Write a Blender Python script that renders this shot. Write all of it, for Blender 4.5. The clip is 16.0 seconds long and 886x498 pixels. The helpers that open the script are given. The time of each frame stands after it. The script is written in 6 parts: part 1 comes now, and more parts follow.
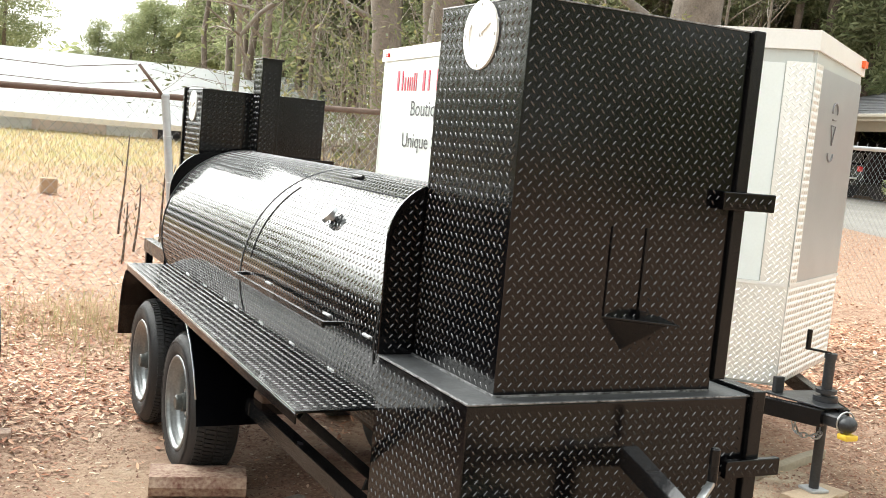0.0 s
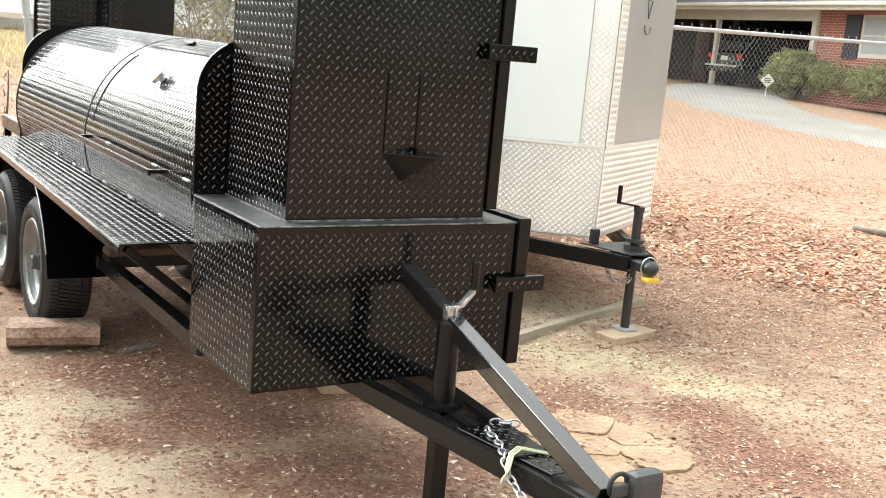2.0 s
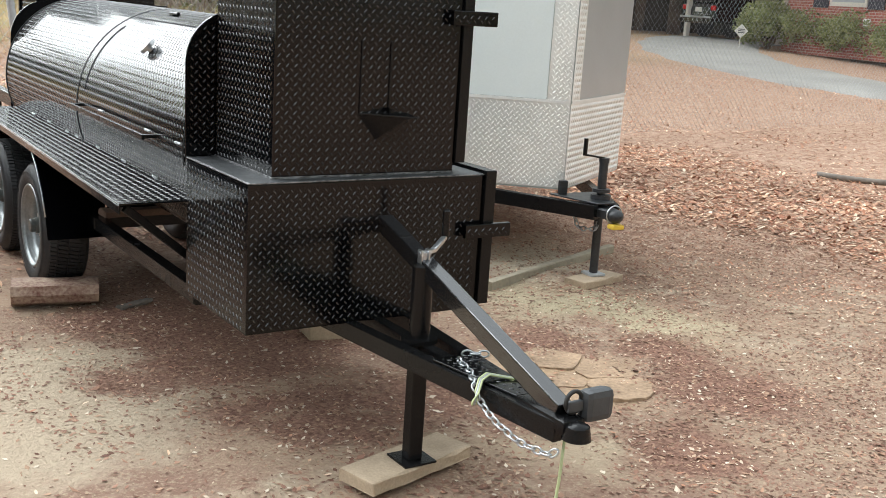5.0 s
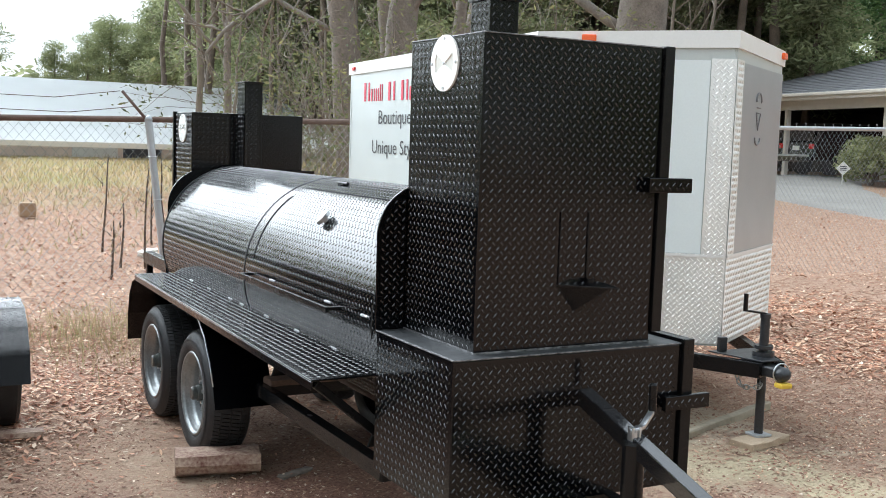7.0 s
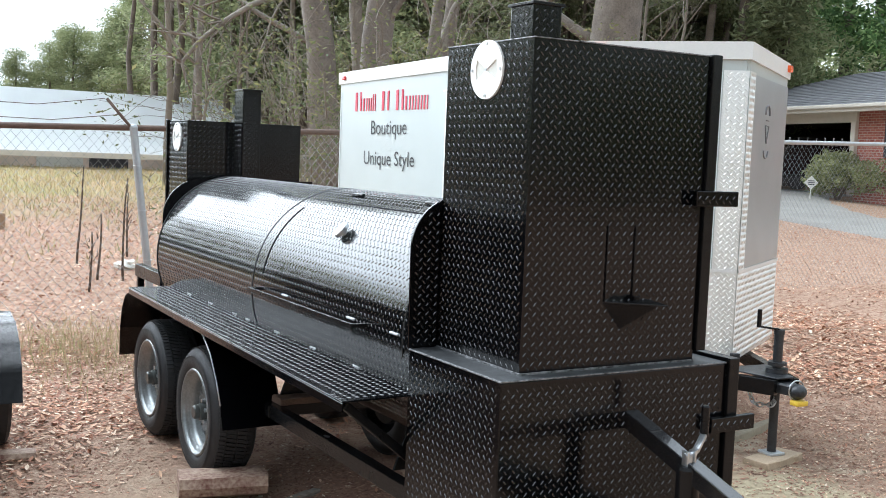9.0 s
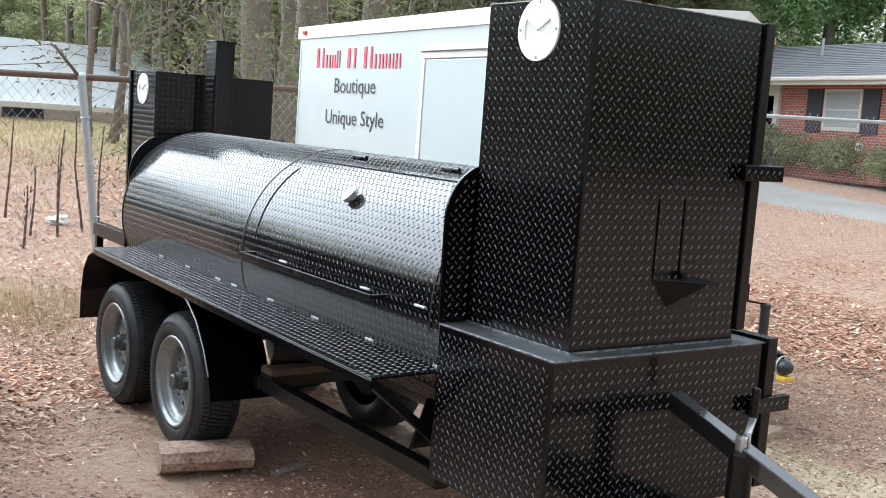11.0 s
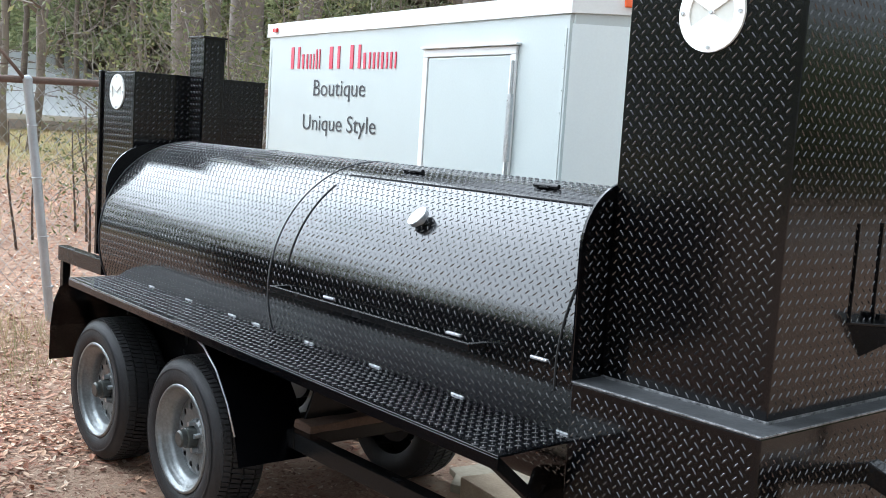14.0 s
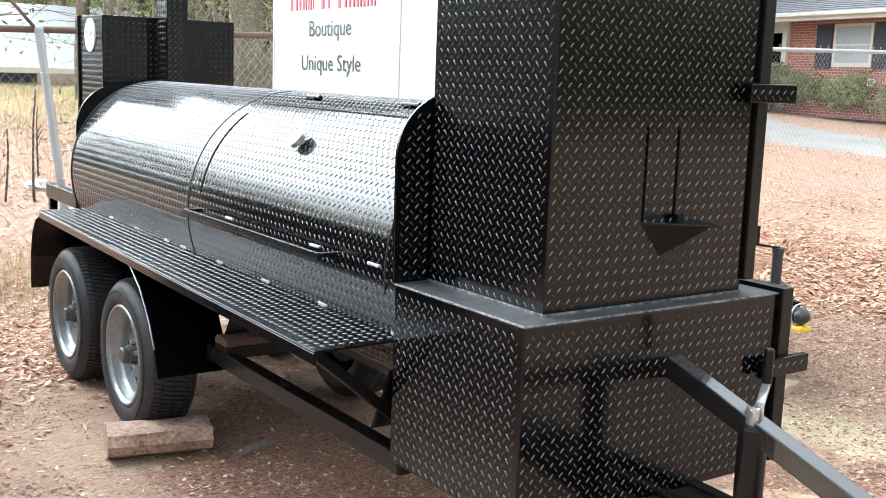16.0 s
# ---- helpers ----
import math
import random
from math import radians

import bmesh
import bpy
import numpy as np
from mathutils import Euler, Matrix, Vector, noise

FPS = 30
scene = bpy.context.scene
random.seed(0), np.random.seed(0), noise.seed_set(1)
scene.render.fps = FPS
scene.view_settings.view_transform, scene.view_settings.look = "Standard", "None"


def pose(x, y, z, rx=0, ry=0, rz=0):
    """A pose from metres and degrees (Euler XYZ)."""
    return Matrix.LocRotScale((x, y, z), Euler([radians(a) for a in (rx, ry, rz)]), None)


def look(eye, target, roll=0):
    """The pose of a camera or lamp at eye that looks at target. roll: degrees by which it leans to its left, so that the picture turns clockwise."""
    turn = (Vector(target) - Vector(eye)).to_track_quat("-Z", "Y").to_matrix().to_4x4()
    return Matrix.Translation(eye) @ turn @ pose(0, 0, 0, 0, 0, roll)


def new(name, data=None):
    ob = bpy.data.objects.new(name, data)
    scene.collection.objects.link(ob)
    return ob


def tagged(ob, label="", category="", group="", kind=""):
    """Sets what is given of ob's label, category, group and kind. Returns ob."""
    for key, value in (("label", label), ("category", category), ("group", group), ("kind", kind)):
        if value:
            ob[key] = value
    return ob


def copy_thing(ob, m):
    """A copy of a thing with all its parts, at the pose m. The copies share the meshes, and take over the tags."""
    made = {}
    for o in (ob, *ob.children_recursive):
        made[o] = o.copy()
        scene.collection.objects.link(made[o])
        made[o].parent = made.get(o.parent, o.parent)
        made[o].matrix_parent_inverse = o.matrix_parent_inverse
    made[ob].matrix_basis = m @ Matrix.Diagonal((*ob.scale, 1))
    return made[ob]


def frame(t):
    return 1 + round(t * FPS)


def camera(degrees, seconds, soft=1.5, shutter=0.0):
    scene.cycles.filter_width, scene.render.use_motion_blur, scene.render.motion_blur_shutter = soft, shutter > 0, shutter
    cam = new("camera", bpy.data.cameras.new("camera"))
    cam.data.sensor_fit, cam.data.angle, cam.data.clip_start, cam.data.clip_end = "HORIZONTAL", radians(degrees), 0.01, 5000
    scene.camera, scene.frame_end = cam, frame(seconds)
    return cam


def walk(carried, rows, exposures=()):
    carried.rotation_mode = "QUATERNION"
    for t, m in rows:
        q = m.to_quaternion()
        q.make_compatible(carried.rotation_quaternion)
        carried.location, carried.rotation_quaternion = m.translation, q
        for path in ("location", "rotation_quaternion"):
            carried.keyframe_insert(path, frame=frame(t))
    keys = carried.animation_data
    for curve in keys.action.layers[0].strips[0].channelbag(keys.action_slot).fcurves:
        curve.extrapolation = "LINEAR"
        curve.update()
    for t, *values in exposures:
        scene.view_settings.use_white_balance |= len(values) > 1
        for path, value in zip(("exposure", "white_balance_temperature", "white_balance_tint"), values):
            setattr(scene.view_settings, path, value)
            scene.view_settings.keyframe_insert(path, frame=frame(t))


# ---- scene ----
cam = camera(45.5, 16.0, soft=0.9)
PATH = [
    (0, (0.267, 0.261, 1.561), (1.17, 2.034, 1.358), 5.3),
    (0.5, (0.194, 0.14, 1.52), (1.16, 1.869, 1.242), 5.7),
    (1, (0.232, 0.012, 1.512), (1.292, 1.672, 1.164), 4.8),
    (1.5, (0.305, -0.147, 1.497), (1.378, 1.504, 1.148), 5.5),
    (2, (0.34, -0.276, 1.485), (1.404, 1.374, 1.104), 5.1),
    (2.5, (0.286, -0.34, 1.498), (1.35, 1.304, 1.093), 3.8),
    (3, (0.185, -0.389, 1.474), (1.265, 1.245, 1.069), 4.1),
    (3.5, (0.18, -0.503, 1.511), (1.31, 1.088, 1.072), 3.1),
    (3.7, (0.204, -0.54, 1.512), (1.333, 1.057, 1.094), 3.5),
    (5.8, (0.167, -0.558, 1.553), (1.221, 1.074, 1.081), 4.0),
    (6, (0.147, -0.529, 1.57), (1.182, 1.13, 1.153), 4.1),
    (6.5, (0.068, -0.438, 1.582), (1.046, 1.283, 1.296), 4.3),
    (7, (-0.058, -0.28, 1.587), (0.899, 1.465, 1.388), 1.9),
    (7.5, (-0.11, -0.226, 1.607), (0.886, 1.498, 1.422), 2.4),
    (8, (-0.146, -0.203, 1.611), (0.845, 1.528, 1.464), 3.5),
    (8.5, (-0.191, -0.174, 1.603), (0.803, 1.556, 1.457), 3.2),
    (9, (-0.191, -0.025, 1.572), (0.828, 1.688, 1.398), 2.3),
    (9.5, (-0.209, 0.167, 1.563), (0.83, 1.865, 1.375), 3.0),
    (9.7, (-0.235, 0.214, 1.562), (0.825, 1.899, 1.364), 3.2),
    (11.8, (-0.446, 0.478, 1.552), (0.723, 2.079, 1.281), 4.7),
    (12, (-0.399, 0.545, 1.534), (0.766, 2.146, 1.254), 4.9),
    (12.5, (-0.317, 0.788, 1.53), (0.839, 2.394, 1.24), 4.2),
    (13, (-0.345, 0.969, 1.536), (0.787, 2.595, 1.263), 3.9),
    (13.5, (-0.465, 1.099, 1.559), (0.751, 2.667, 1.317), 3.8),
    (14, (-0.444, 1.212, 1.534), (0.838, 2.731, 1.314), 3.7),
    (14.5, (-0.462, 1.212, 1.537), (0.809, 2.736, 1.287), 4.2),
    (15, (-0.453, 1.122, 1.533), (0.813, 2.646, 1.259), 5.2),
    (15.5, (-0.202, 0.929, 1.491), (0.999, 2.501, 1.2), 4.1),
    (16, (0.0, 0.649, 1.49), (1.134, 2.263, 1.165), 2.1),
]
EXPOSURES = [(0.0, 1.15, 6700, 10), (1.5, 1.25, 6650, 10), (3.7, 1.05, 6500, 10), (5.8, 0.38, 6100, 10), (6.5, 0.45, 6000, 10), (7.5, 0.62, 5850, 10), (9.5, 0.65, 5800, 10), (12.5, 0.67, 5750, 10), (15.0, 0.62, 5700, 10), (15.5, 0.85, 5850, 10), (16.0, 1.25, 5950, 10)]
walk(cam, [(t, look(eye, target, roll)) for t, eye, target, roll in PATH], EXPOSURES)


# ---- world and light: bright overcast ----
world = bpy.data.worlds.new("overcast_sky")
scene.world = world
world.use_nodes = True
wn, wl = world.node_tree.nodes, world.node_tree.links
sky = wn.new("ShaderNodeTexSky")
sky.sky_type, sky.sun_disc = "NISHITA", False
sky.sun_elevation, sky.sun_rotation = radians(39), radians(-2)
sky.air_density, sky.dust_density, sky.ozone_density = 1.0, 4.0, 1.0
desat = wn.new("ShaderNodeHueSaturation")
desat.inputs["Saturation"].default_value = 0.18
wl.new(sky.outputs[0], desat.inputs["Color"])
veil = wn.new("ShaderNodeMix")
veil.data_type = "RGBA"
veil.inputs[0].default_value = 0.8
veil.inputs[7].default_value = (8.2, 8.7, 8.7, 1)
wl.new(desat.outputs[0], veil.inputs[6])
# the overcast is brighter overhead than at the horizon
wtc, wsep, wup, wmul = wn.new("ShaderNodeTexCoord"), wn.new("ShaderNodeSeparateXYZ"), wn.new("ShaderNodeMapRange"), wn.new("ShaderNodeVectorMath")
wup.inputs[3].default_value, wup.inputs[4].default_value = 0.85, 1.1
wmul.operation = "SCALE"
wl.new(wtc.outputs["Generated"], wsep.inputs[0])
wl.new(wsep.outputs["Z"], wup.inputs[0])
wl.new(wup.outputs[0], wmul.inputs["Scale"])
wl.new(veil.outputs[2], wmul.inputs[0])
wl.new(wmul.outputs[0], wn["Background"].inputs["Color"])
wn["Background"].inputs["Strength"].default_value = 0.12
sun = new("sun", bpy.data.lights.new("sun", "SUN"))
sun.data.energy, sun.data.angle, sun.data.color = 4.9, radians(78), (0.96, 1.0, 0.985)
sun.matrix_world = look((-2.6, 6.9, 6.6), (0, 0, 0))


# ---- materials ----
def material(name, color, rough=0.6, metal=0.0, var=0.25, scale=8.0, fine=90.0, bump=0.0, bump_scale=60.0, coat=0.0, random_hue=0.0, spec=0.5, color2=None, island=False, coords="Object", ior=1.5):
    m = bpy.data.materials.new(name)
    m.use_nodes = True
    n, l = m.node_tree.nodes, m.node_tree.links
    b = n["Principled BSDF"]
    b.inputs["Roughness"].default_value, b.inputs["Metallic"].default_value = rough, metal
    b.inputs["Coat Weight"].default_value, b.inputs["Specular IOR Level"].default_value = coat, spec
    b.inputs["IOR"].default_value = ior
    tc = n.new("ShaderNodeTexCoord")
    big, small = n.new("ShaderNodeTexNoise"), n.new("ShaderNodeTexNoise")
    big.inputs["Scale"].default_value, small.inputs["Scale"].default_value = scale, fine
    big.inputs["Detail"].default_value, small.inputs["Detail"].default_value = 5, 4
    for t in (big, small):
        l.new(tc.outputs[coords], t.inputs["Vector"])
    mix = n.new("ShaderNodeMix")
    mix.data_type = "RGBA"
    c2 = color2 or tuple(c * (1 - var) for c in color)
    mix.inputs[6].default_value, mix.inputs[7].default_value = (*color, 1), (*c2, 1)
    ramp = n.new("ShaderNodeMapRange")
    ramp.inputs[1].default_value, ramp.inputs[2].default_value = 0.35, 0.65
    add = n.new("ShaderNodeMath")
    add.operation = "MULTIPLY_ADD"
    add.inputs[1].default_value, add.inputs[2].default_value = 0.5, 0.0
    l.new(small.outputs["Fac"], add.inputs[0])
    half = n.new("ShaderNodeMath")
    half.operation = "MULTIPLY_ADD"
    half.inputs[1].default_value = 0.5
    l.new(big.outputs["Fac"], half.inputs[0])
    l.new(add.outputs[0], half.inputs[2])
    l.new(half.outputs[0], ramp.inputs[0])
    l.new(ramp.outputs[0], mix.inputs[0])
    out = mix.outputs[2]
    if random_hue:
        src = n.new("ShaderNodeNewGeometry").outputs["Random Per Island"] if island else n.new("ShaderNodeObjectInfo").outputs["Random"]
        mr = n.new("ShaderNodeMapRange")
        mr.inputs[3].default_value, mr.inputs[4].default_value = 1 - random_hue, 1 + random_hue
        l.new(src, mr.inputs[0])
        hs = n.new("ShaderNodeHueSaturation")
        l.new(mr.outputs[0], hs.inputs["Value"])
        l.new(out, hs.inputs["Color"])
        out = hs.outputs[0]
    l.new(out, b.inputs["Base Color"])
    rr = n.new("ShaderNodeMapRange")
    rr.inputs[3].default_value, rr.inputs[4].default_value = max(0.02, rough * 0.8), min(1, rough * 1.2)
    l.new(big.outputs["Fac"], rr.inputs[0])
    l.new(rr.outputs[0], b.inputs["Roughness"])
    if bump:
        bn, bp = n.new("ShaderNodeTexNoise"), n.new("ShaderNodeBump")
        bn.inputs["Scale"].default_value, bn.inputs["Detail"].default_value = bump_scale, 6
        bp.inputs["Strength"].default_value, bp.inputs["Distance"].default_value = bump, 0.01
        l.new(tc.outputs[coords], bn.inputs["Vector"])
        l.new(bn.outputs["Fac"], bp.inputs["Height"])
        l.new(bp.outputs[0], b.inputs["Normal"])
    return m


def ramp_material(name, stops, rough=0.8, var=0.3, island=True, scale=3.0, translucent=0.0):
    """Colour picked piece by piece from a ramp, with a little noise."""
    m = bpy.data.materials.new(name)
    m.use_nodes = True
    n, l = m.node_tree.nodes, m.node_tree.links
    b = n["Principled BSDF"]
    b.inputs["Roughness"].default_value = rough
    b.inputs["Specular IOR Level"].default_value = 0.3
    src = n.new("ShaderNodeNewGeometry").outputs["Random Per Island"] if island else n.new("ShaderNodeObjectInfo").outputs["Random"]
    cr = n.new("ShaderNodeValToRGB")
    while len(cr.color_ramp.elements) < len(stops):
        cr.color_ramp.elements.new(0.5)
    for e, (p, c) in zip(cr.color_ramp.elements, stops):
        e.position, e.color = p, (*c, 1)
    l.new(src, cr.inputs[0])
    tc, nz, hs, mr = n.new("ShaderNodeTexCoord"), n.new("ShaderNodeTexNoise"), n.new("ShaderNodeHueSaturation"), n.new("ShaderNodeMapRange")
    nz.inputs["Scale"].default_value = scale
    mr.inputs[1].default_value, mr.inputs[2].default_value, mr.inputs[3].default_value, mr.inputs[4].default_value = 0.3, 0.7, 1 - var, 1 + var
    l.new(tc.outputs["Object"], nz.inputs["Vector"])
    l.new(nz.outputs["Fac"], mr.inputs[0])
    l.new(mr.outputs[0], hs.inputs["Value"])
    l.new(cr.outputs[0], hs.inputs["Color"])
    l.new(hs.outputs[0], b.inputs["Base Color"])
    if translucent:
        tr, sh = n.new("ShaderNodeBsdfTranslucent"), n.new("ShaderNodeMixShader")
        sh.inputs[0].default_value = translucent
        l.new(hs.outputs[0], tr.inputs["Color"])
        l.new(b.outputs[0], sh.inputs[1])
        l.new(tr.outputs[0], sh.inputs[2])
        l.new(sh.outputs[0], n["Material Output"].inputs["Surface"])
    return m


BLACK = material("black_gloss_paint", (0.0022, 0.0022, 0.0028), 0.13, var=0.3, scale=5, bump=0.05, bump_scale=25, spec=0.3, ior=1.5)
TANKPAINT = material("fresh_black_gloss_paint", (0.0022, 0.0022, 0.0026), 0.15, var=0.3, scale=5, bump=0.05, bump_scale=25, spec=0.5, ior=1.5)
# tread bars: sky glint put into a paler, shinier paint than the plate's
LUG = material("tread_bar_paint_with_glint", (0.022, 0.022, 0.023), 0.24, var=0.4, scale=30, spec=1.0, ior=1.5)
FRAME = material("black_frame_paint", (0.006, 0.006, 0.0065), 0.26, var=0.3, scale=6, bump=0.08, bump_scale=120, spec=0.25)
SCUFFED = material("scuffed_black_tube_paint", (0.007, 0.007, 0.008), 0.2, var=0.5, scale=14, fine=140, bump=0.08, bump_scale=120, coat=1.0, spec=0.7)
# ledge grey: dust, with the sheen of the sky painted in
DUST_AND_SHEEN = material("dusty_ledge_with_sheen", (0.06, 0.063, 0.066), 0.45, var=0.6, scale=12, fine=120, bump=0.1)
DULL = material("dull_black_steel", (0.02, 0.019, 0.018), 0.6, var=0.4, scale=10, bump=0.1)
WELD = material("bare_weld_metal", (0.55, 0.56, 0.58), 0.4, 0.8, scale=60, bump=0.3, bump_scale=200)
SEAM = material("painted_weld_bead", (0.06, 0.06, 0.065), 0.35, 0.2, scale=60, bump=0.5, bump_scale=150)
ZINC = material("zinc_plated_steel", (0.6, 0.62, 0.64), 0.3, 0.9, scale=30, bump=0.1)
WHITE = material("white_enamel_disc", (0.8, 0.79, 0.76), 0.4, var=0.06, scale=12)
RUBBER = material("tyre_rubber", (0.02, 0.02, 0.022), 0.6, var=0.35, scale=14, bump=0.2, bump_scale=150)
HUB = material("greasy_grey_hub", (0.09, 0.095, 0.09), 0.4, 0.4, var=0.4, scale=30)
RIM = material("silver_painted_wheel", (0.27, 0.285, 0.29), 0.36, 0.55, var=0.35, scale=14, bump=0.08, bump_scale=90)
SKIN = material("white_aluminium_skin", (0.53, 0.575, 0.565), 0.32, 0.0, var=0.06, scale=2.5, bump=0.05, bump_scale=3)
# one nose skin in two colours: shade painted in on the right, light on the left
NOSE_SHADED = material("shaded_side_nose_skin", (0.46, 0.49, 0.51), 0.32, 0.45, var=0.08, scale=3, bump=0.04, bump_scale=4)
NOSE_LIT = material("lit_side_nose_skin", (0.76, 0.82, 0.82), 0.3, 0.0, var=0.05, scale=2.5, bump=0.05, bump_scale=3)
TRIM = material("white_cap_trim", (0.8, 0.8, 0.78), 0.4, var=0.06, scale=6)
TREAD = material("bright_tread_aluminium", (0.88, 0.89, 0.87), 0.33, 0.55, var=0.15, scale=7, bump=0.1)
RED = material("red_lettering", (0.62, 0.05, 0.09), 0.5, var=0.1)
INK = material("black_lettering", (0.03, 0.03, 0.035), 0.5, var=0.1)
LOGO = material("grey_emblem", (0.22, 0.22, 0.23), 0.5, var=0.1)
ORANGE = material("orange_marker_lens", (0.9, 0.14, 0.03), 0.25, var=0.1)
REDLENS = material("red_marker_lens", (0.6, 0.03, 0.03), 0.25, var=0.1)
WOOD = material("weathered_plank", (0.42, 0.28, 0.17), 0.8, var=0.35, scale=9, fine=120, bump=0.4, bump_scale=40)
DARKWOOD = material("dark_brown_plank", (0.14, 0.085, 0.06), 0.85, var=0.4, scale=9, fine=120, bump=0.4, bump_scale=40)
BOARD = material("pale_pine_board", (0.47, 0.36, 0.25), 0.8, var=0.3, scale=9, fine=120, bump=0.4, bump_scale=40)
LOG = material("split_log", (0.42, 0.31, 0.23), 0.85, scale=9, color2=(0.14, 0.055, 0.04), fine=60, bump=0.6, bump_scale=30)
GALV = material("galvanised_pipe", (0.5, 0.52, 0.54), 0.45, 0.5, var=0.2, scale=9)
RUST = material("rusty_pipe", (0.16, 0.1, 0.075), 0.7, 0.1, var=0.4, scale=14, bump=0.2)
WIRE = material("fence_wire", (0.5, 0.51, 0.52), 0.5, 0.6, var=0.3, scale=20)
YELLOW = material("yellow_plastic", (0.75, 0.5, 0.05), 0.5, var=0.15)
CORD = material("pale_green_wire", (0.5, 0.55, 0.3), 0.5, var=0.15)
COUPLER = material("worn_grey_black_paint", (0.035, 0.037, 0.041), 0.38, 0.1, var=0.5, scale=14, bump=0.1, bump_scale=120)
GREY_RUBBER = material("grey_black_plastic", (0.05, 0.052, 0.056), 0.5, var=0.2, scale=20, bump=0.1)
BARK = material("grey_brown_bark", (0.22, 0.185, 0.155), 0.9, var=0.5, scale=3, fine=25, bump=0.9, bump_scale=14)
PINEBARK = material("pine_bark", (0.17, 0.13, 0.1), 0.9, var=0.5, scale=3, fine=25, bump=0.6, bump_scale=12)
STALK = material("dead_brown_stem", (0.1, 0.07, 0.05), 0.9, var=0.3, scale=6)
TWIG = material("bare_twig", (0.22, 0.185, 0.15), 0.9, var=0.35, scale=2)
def brick_material():
    m = material("red_brick_wall", (0.36, 0.11, 0.08), 0.85, var=0.3, scale=4, fine=40)
    n, l = m.node_tree.nodes, m.node_tree.links
    bt = n.new("ShaderNodeTexBrick")
    bt.inputs["Scale"].default_value, bt.inputs["Brick Width"].default_value, bt.inputs["Row Height"].default_value, bt.inputs["Mortar Size"].default_value = 1.0, 0.22, 0.075, 0.008
    for k, c in (("Color1", (0.38, 0.12, 0.085)), ("Color2", (0.28, 0.08, 0.06)), ("Mortar", (0.45, 0.34, 0.29))):
        bt.inputs[k].default_value = (*c, 1)
    mp, tc = n.new("ShaderNodeMapping"), n.new("ShaderNodeTexCoord")
    mp.inputs["Rotation"].default_value = (radians(90), 0, 0)
    l.new(tc.outputs["Object"], mp.inputs[0])
    l.new(mp.outputs[0], bt.inputs["Vector"])
    l.new(bt.outputs[0], n["Principled BSDF"].inputs["Base Color"])
    return m


BRICKWALL = brick_material()
CARGLASS = material("dark_car_glass", (0.02, 0.022, 0.025), 0.06, var=0.1, spec=0.6)
BRICK = material("red_brick", (0.34, 0.1, 0.07), 0.85, var=0.35, scale=4, fine=40, random_hue=0.25)
SHINGLE = material("grey_asphalt_shingle", (0.2, 0.2, 0.21), 0.85, var=0.3, scale=3, fine=40, random_hue=0.2)
PAINT = material("cream_wood_trim", (0.62, 0.57, 0.5), 0.6, var=0.1, scale=5)
# the shade inside the carport is put into this board colour
CARPORT_SHADE = material("board_with_painted_shade", (0.07, 0.06, 0.05), 0.9, var=0.3)
SHUTTER = material("dark_shutter", (0.04, 0.04, 0.055), 0.6, var=0.2)
GLASS = material("window_glass", (0.42, 0.45, 0.47), 0.06, 0.0, var=0.1, scale=1, spec=0.8)
METALROOF = material("white_metal_roof", (0.78, 0.8, 0.8), 0.8, 0.0, var=0.06, scale=1.2)
WALLP = material("pale_brick_wall", (0.82, 0.68, 0.61), 0.85, var=0.2, scale=2)
WALLW = material("white_wall_panel", (0.75, 0.75, 0.74), 0.7, var=0.06, scale=2)
CONCRETE = material("pale_gravel_drive", (0.3, 0.285, 0.26), 0.9, var=0.3, scale=0.8, fine=30, bump=0.3, bump_scale=30)
CARPAINT = material("black_car_paint", (0.02, 0.022, 0.028), 0.12, var=0.1, coat=0.6)
SIGNW = material("white_sign", (0.75, 0.74, 0.68), 0.5, var=0.06)
SANDSTONE = material("orange_sand_slab", (0.42, 0.285, 0.18), 0.95, var=0.5, scale=6, fine=50, bump=0.9, bump_scale=30)
STONE = material("pale_stone_slab", (0.36, 0.31, 0.23), 0.9, var=0.3, scale=4, fine=40, bump=0.4, bump_scale=25)
LEAVES = ramp_material("fallen_leaves", [(0.0, (0.2, 0.08, 0.047)), (0.25, (0.35, 0.155, 0.09)), (0.55, (0.47, 0.25, 0.155)), (0.82, (0.58, 0.38, 0.25)), (1.0, (0.74, 0.6, 0.46))], 0.7, 0.3, scale=0.9)
CHIPS = ramp_material("soil_bits", [(0.0, (0.13, 0.065, 0.045)), (0.5, (0.28, 0.15, 0.105)), (0.88, (0.38, 0.25, 0.165)), (1.0, (0.62, 0.53, 0.42))], 0.9, 0.2)
GRASS = ramp_material("dry_grass", [(0.0, (0.3, 0.22, 0.13)), (0.5, (0.5, 0.38, 0.22)), (1.0, (0.33, 0.35, 0.16))], 0.8, 0.25, scale=0.5, translucent=0.4)
PINE = ramp_material("pine_needles", [(0.0, (0.17, 0.2, 0.1)), (0.5, (0.27, 0.3, 0.155)), (1.0, (0.4, 0.41, 0.24))], 0.8, 0.25, scale=0.25, translucent=0.5)
EVERGREEN = ramp_material("dark_evergreen_leaf", [(0.0, (0.07, 0.13, 0.05)), (0.6, (0.16, 0.27, 0.1)), (1.0, (0.36, 0.46, 0.2))], 0.45, 0.3, scale=0.6, translucent=0.5)
HEDGE = ramp_material("hedge_leaf", [(0.0, (0.16, 0.19, 0.08)), (0.5, (0.27, 0.3, 0.13)), (1.0, (0.42, 0.42, 0.22))], 0.6, 0.3, scale=1.0, translucent=0.4)
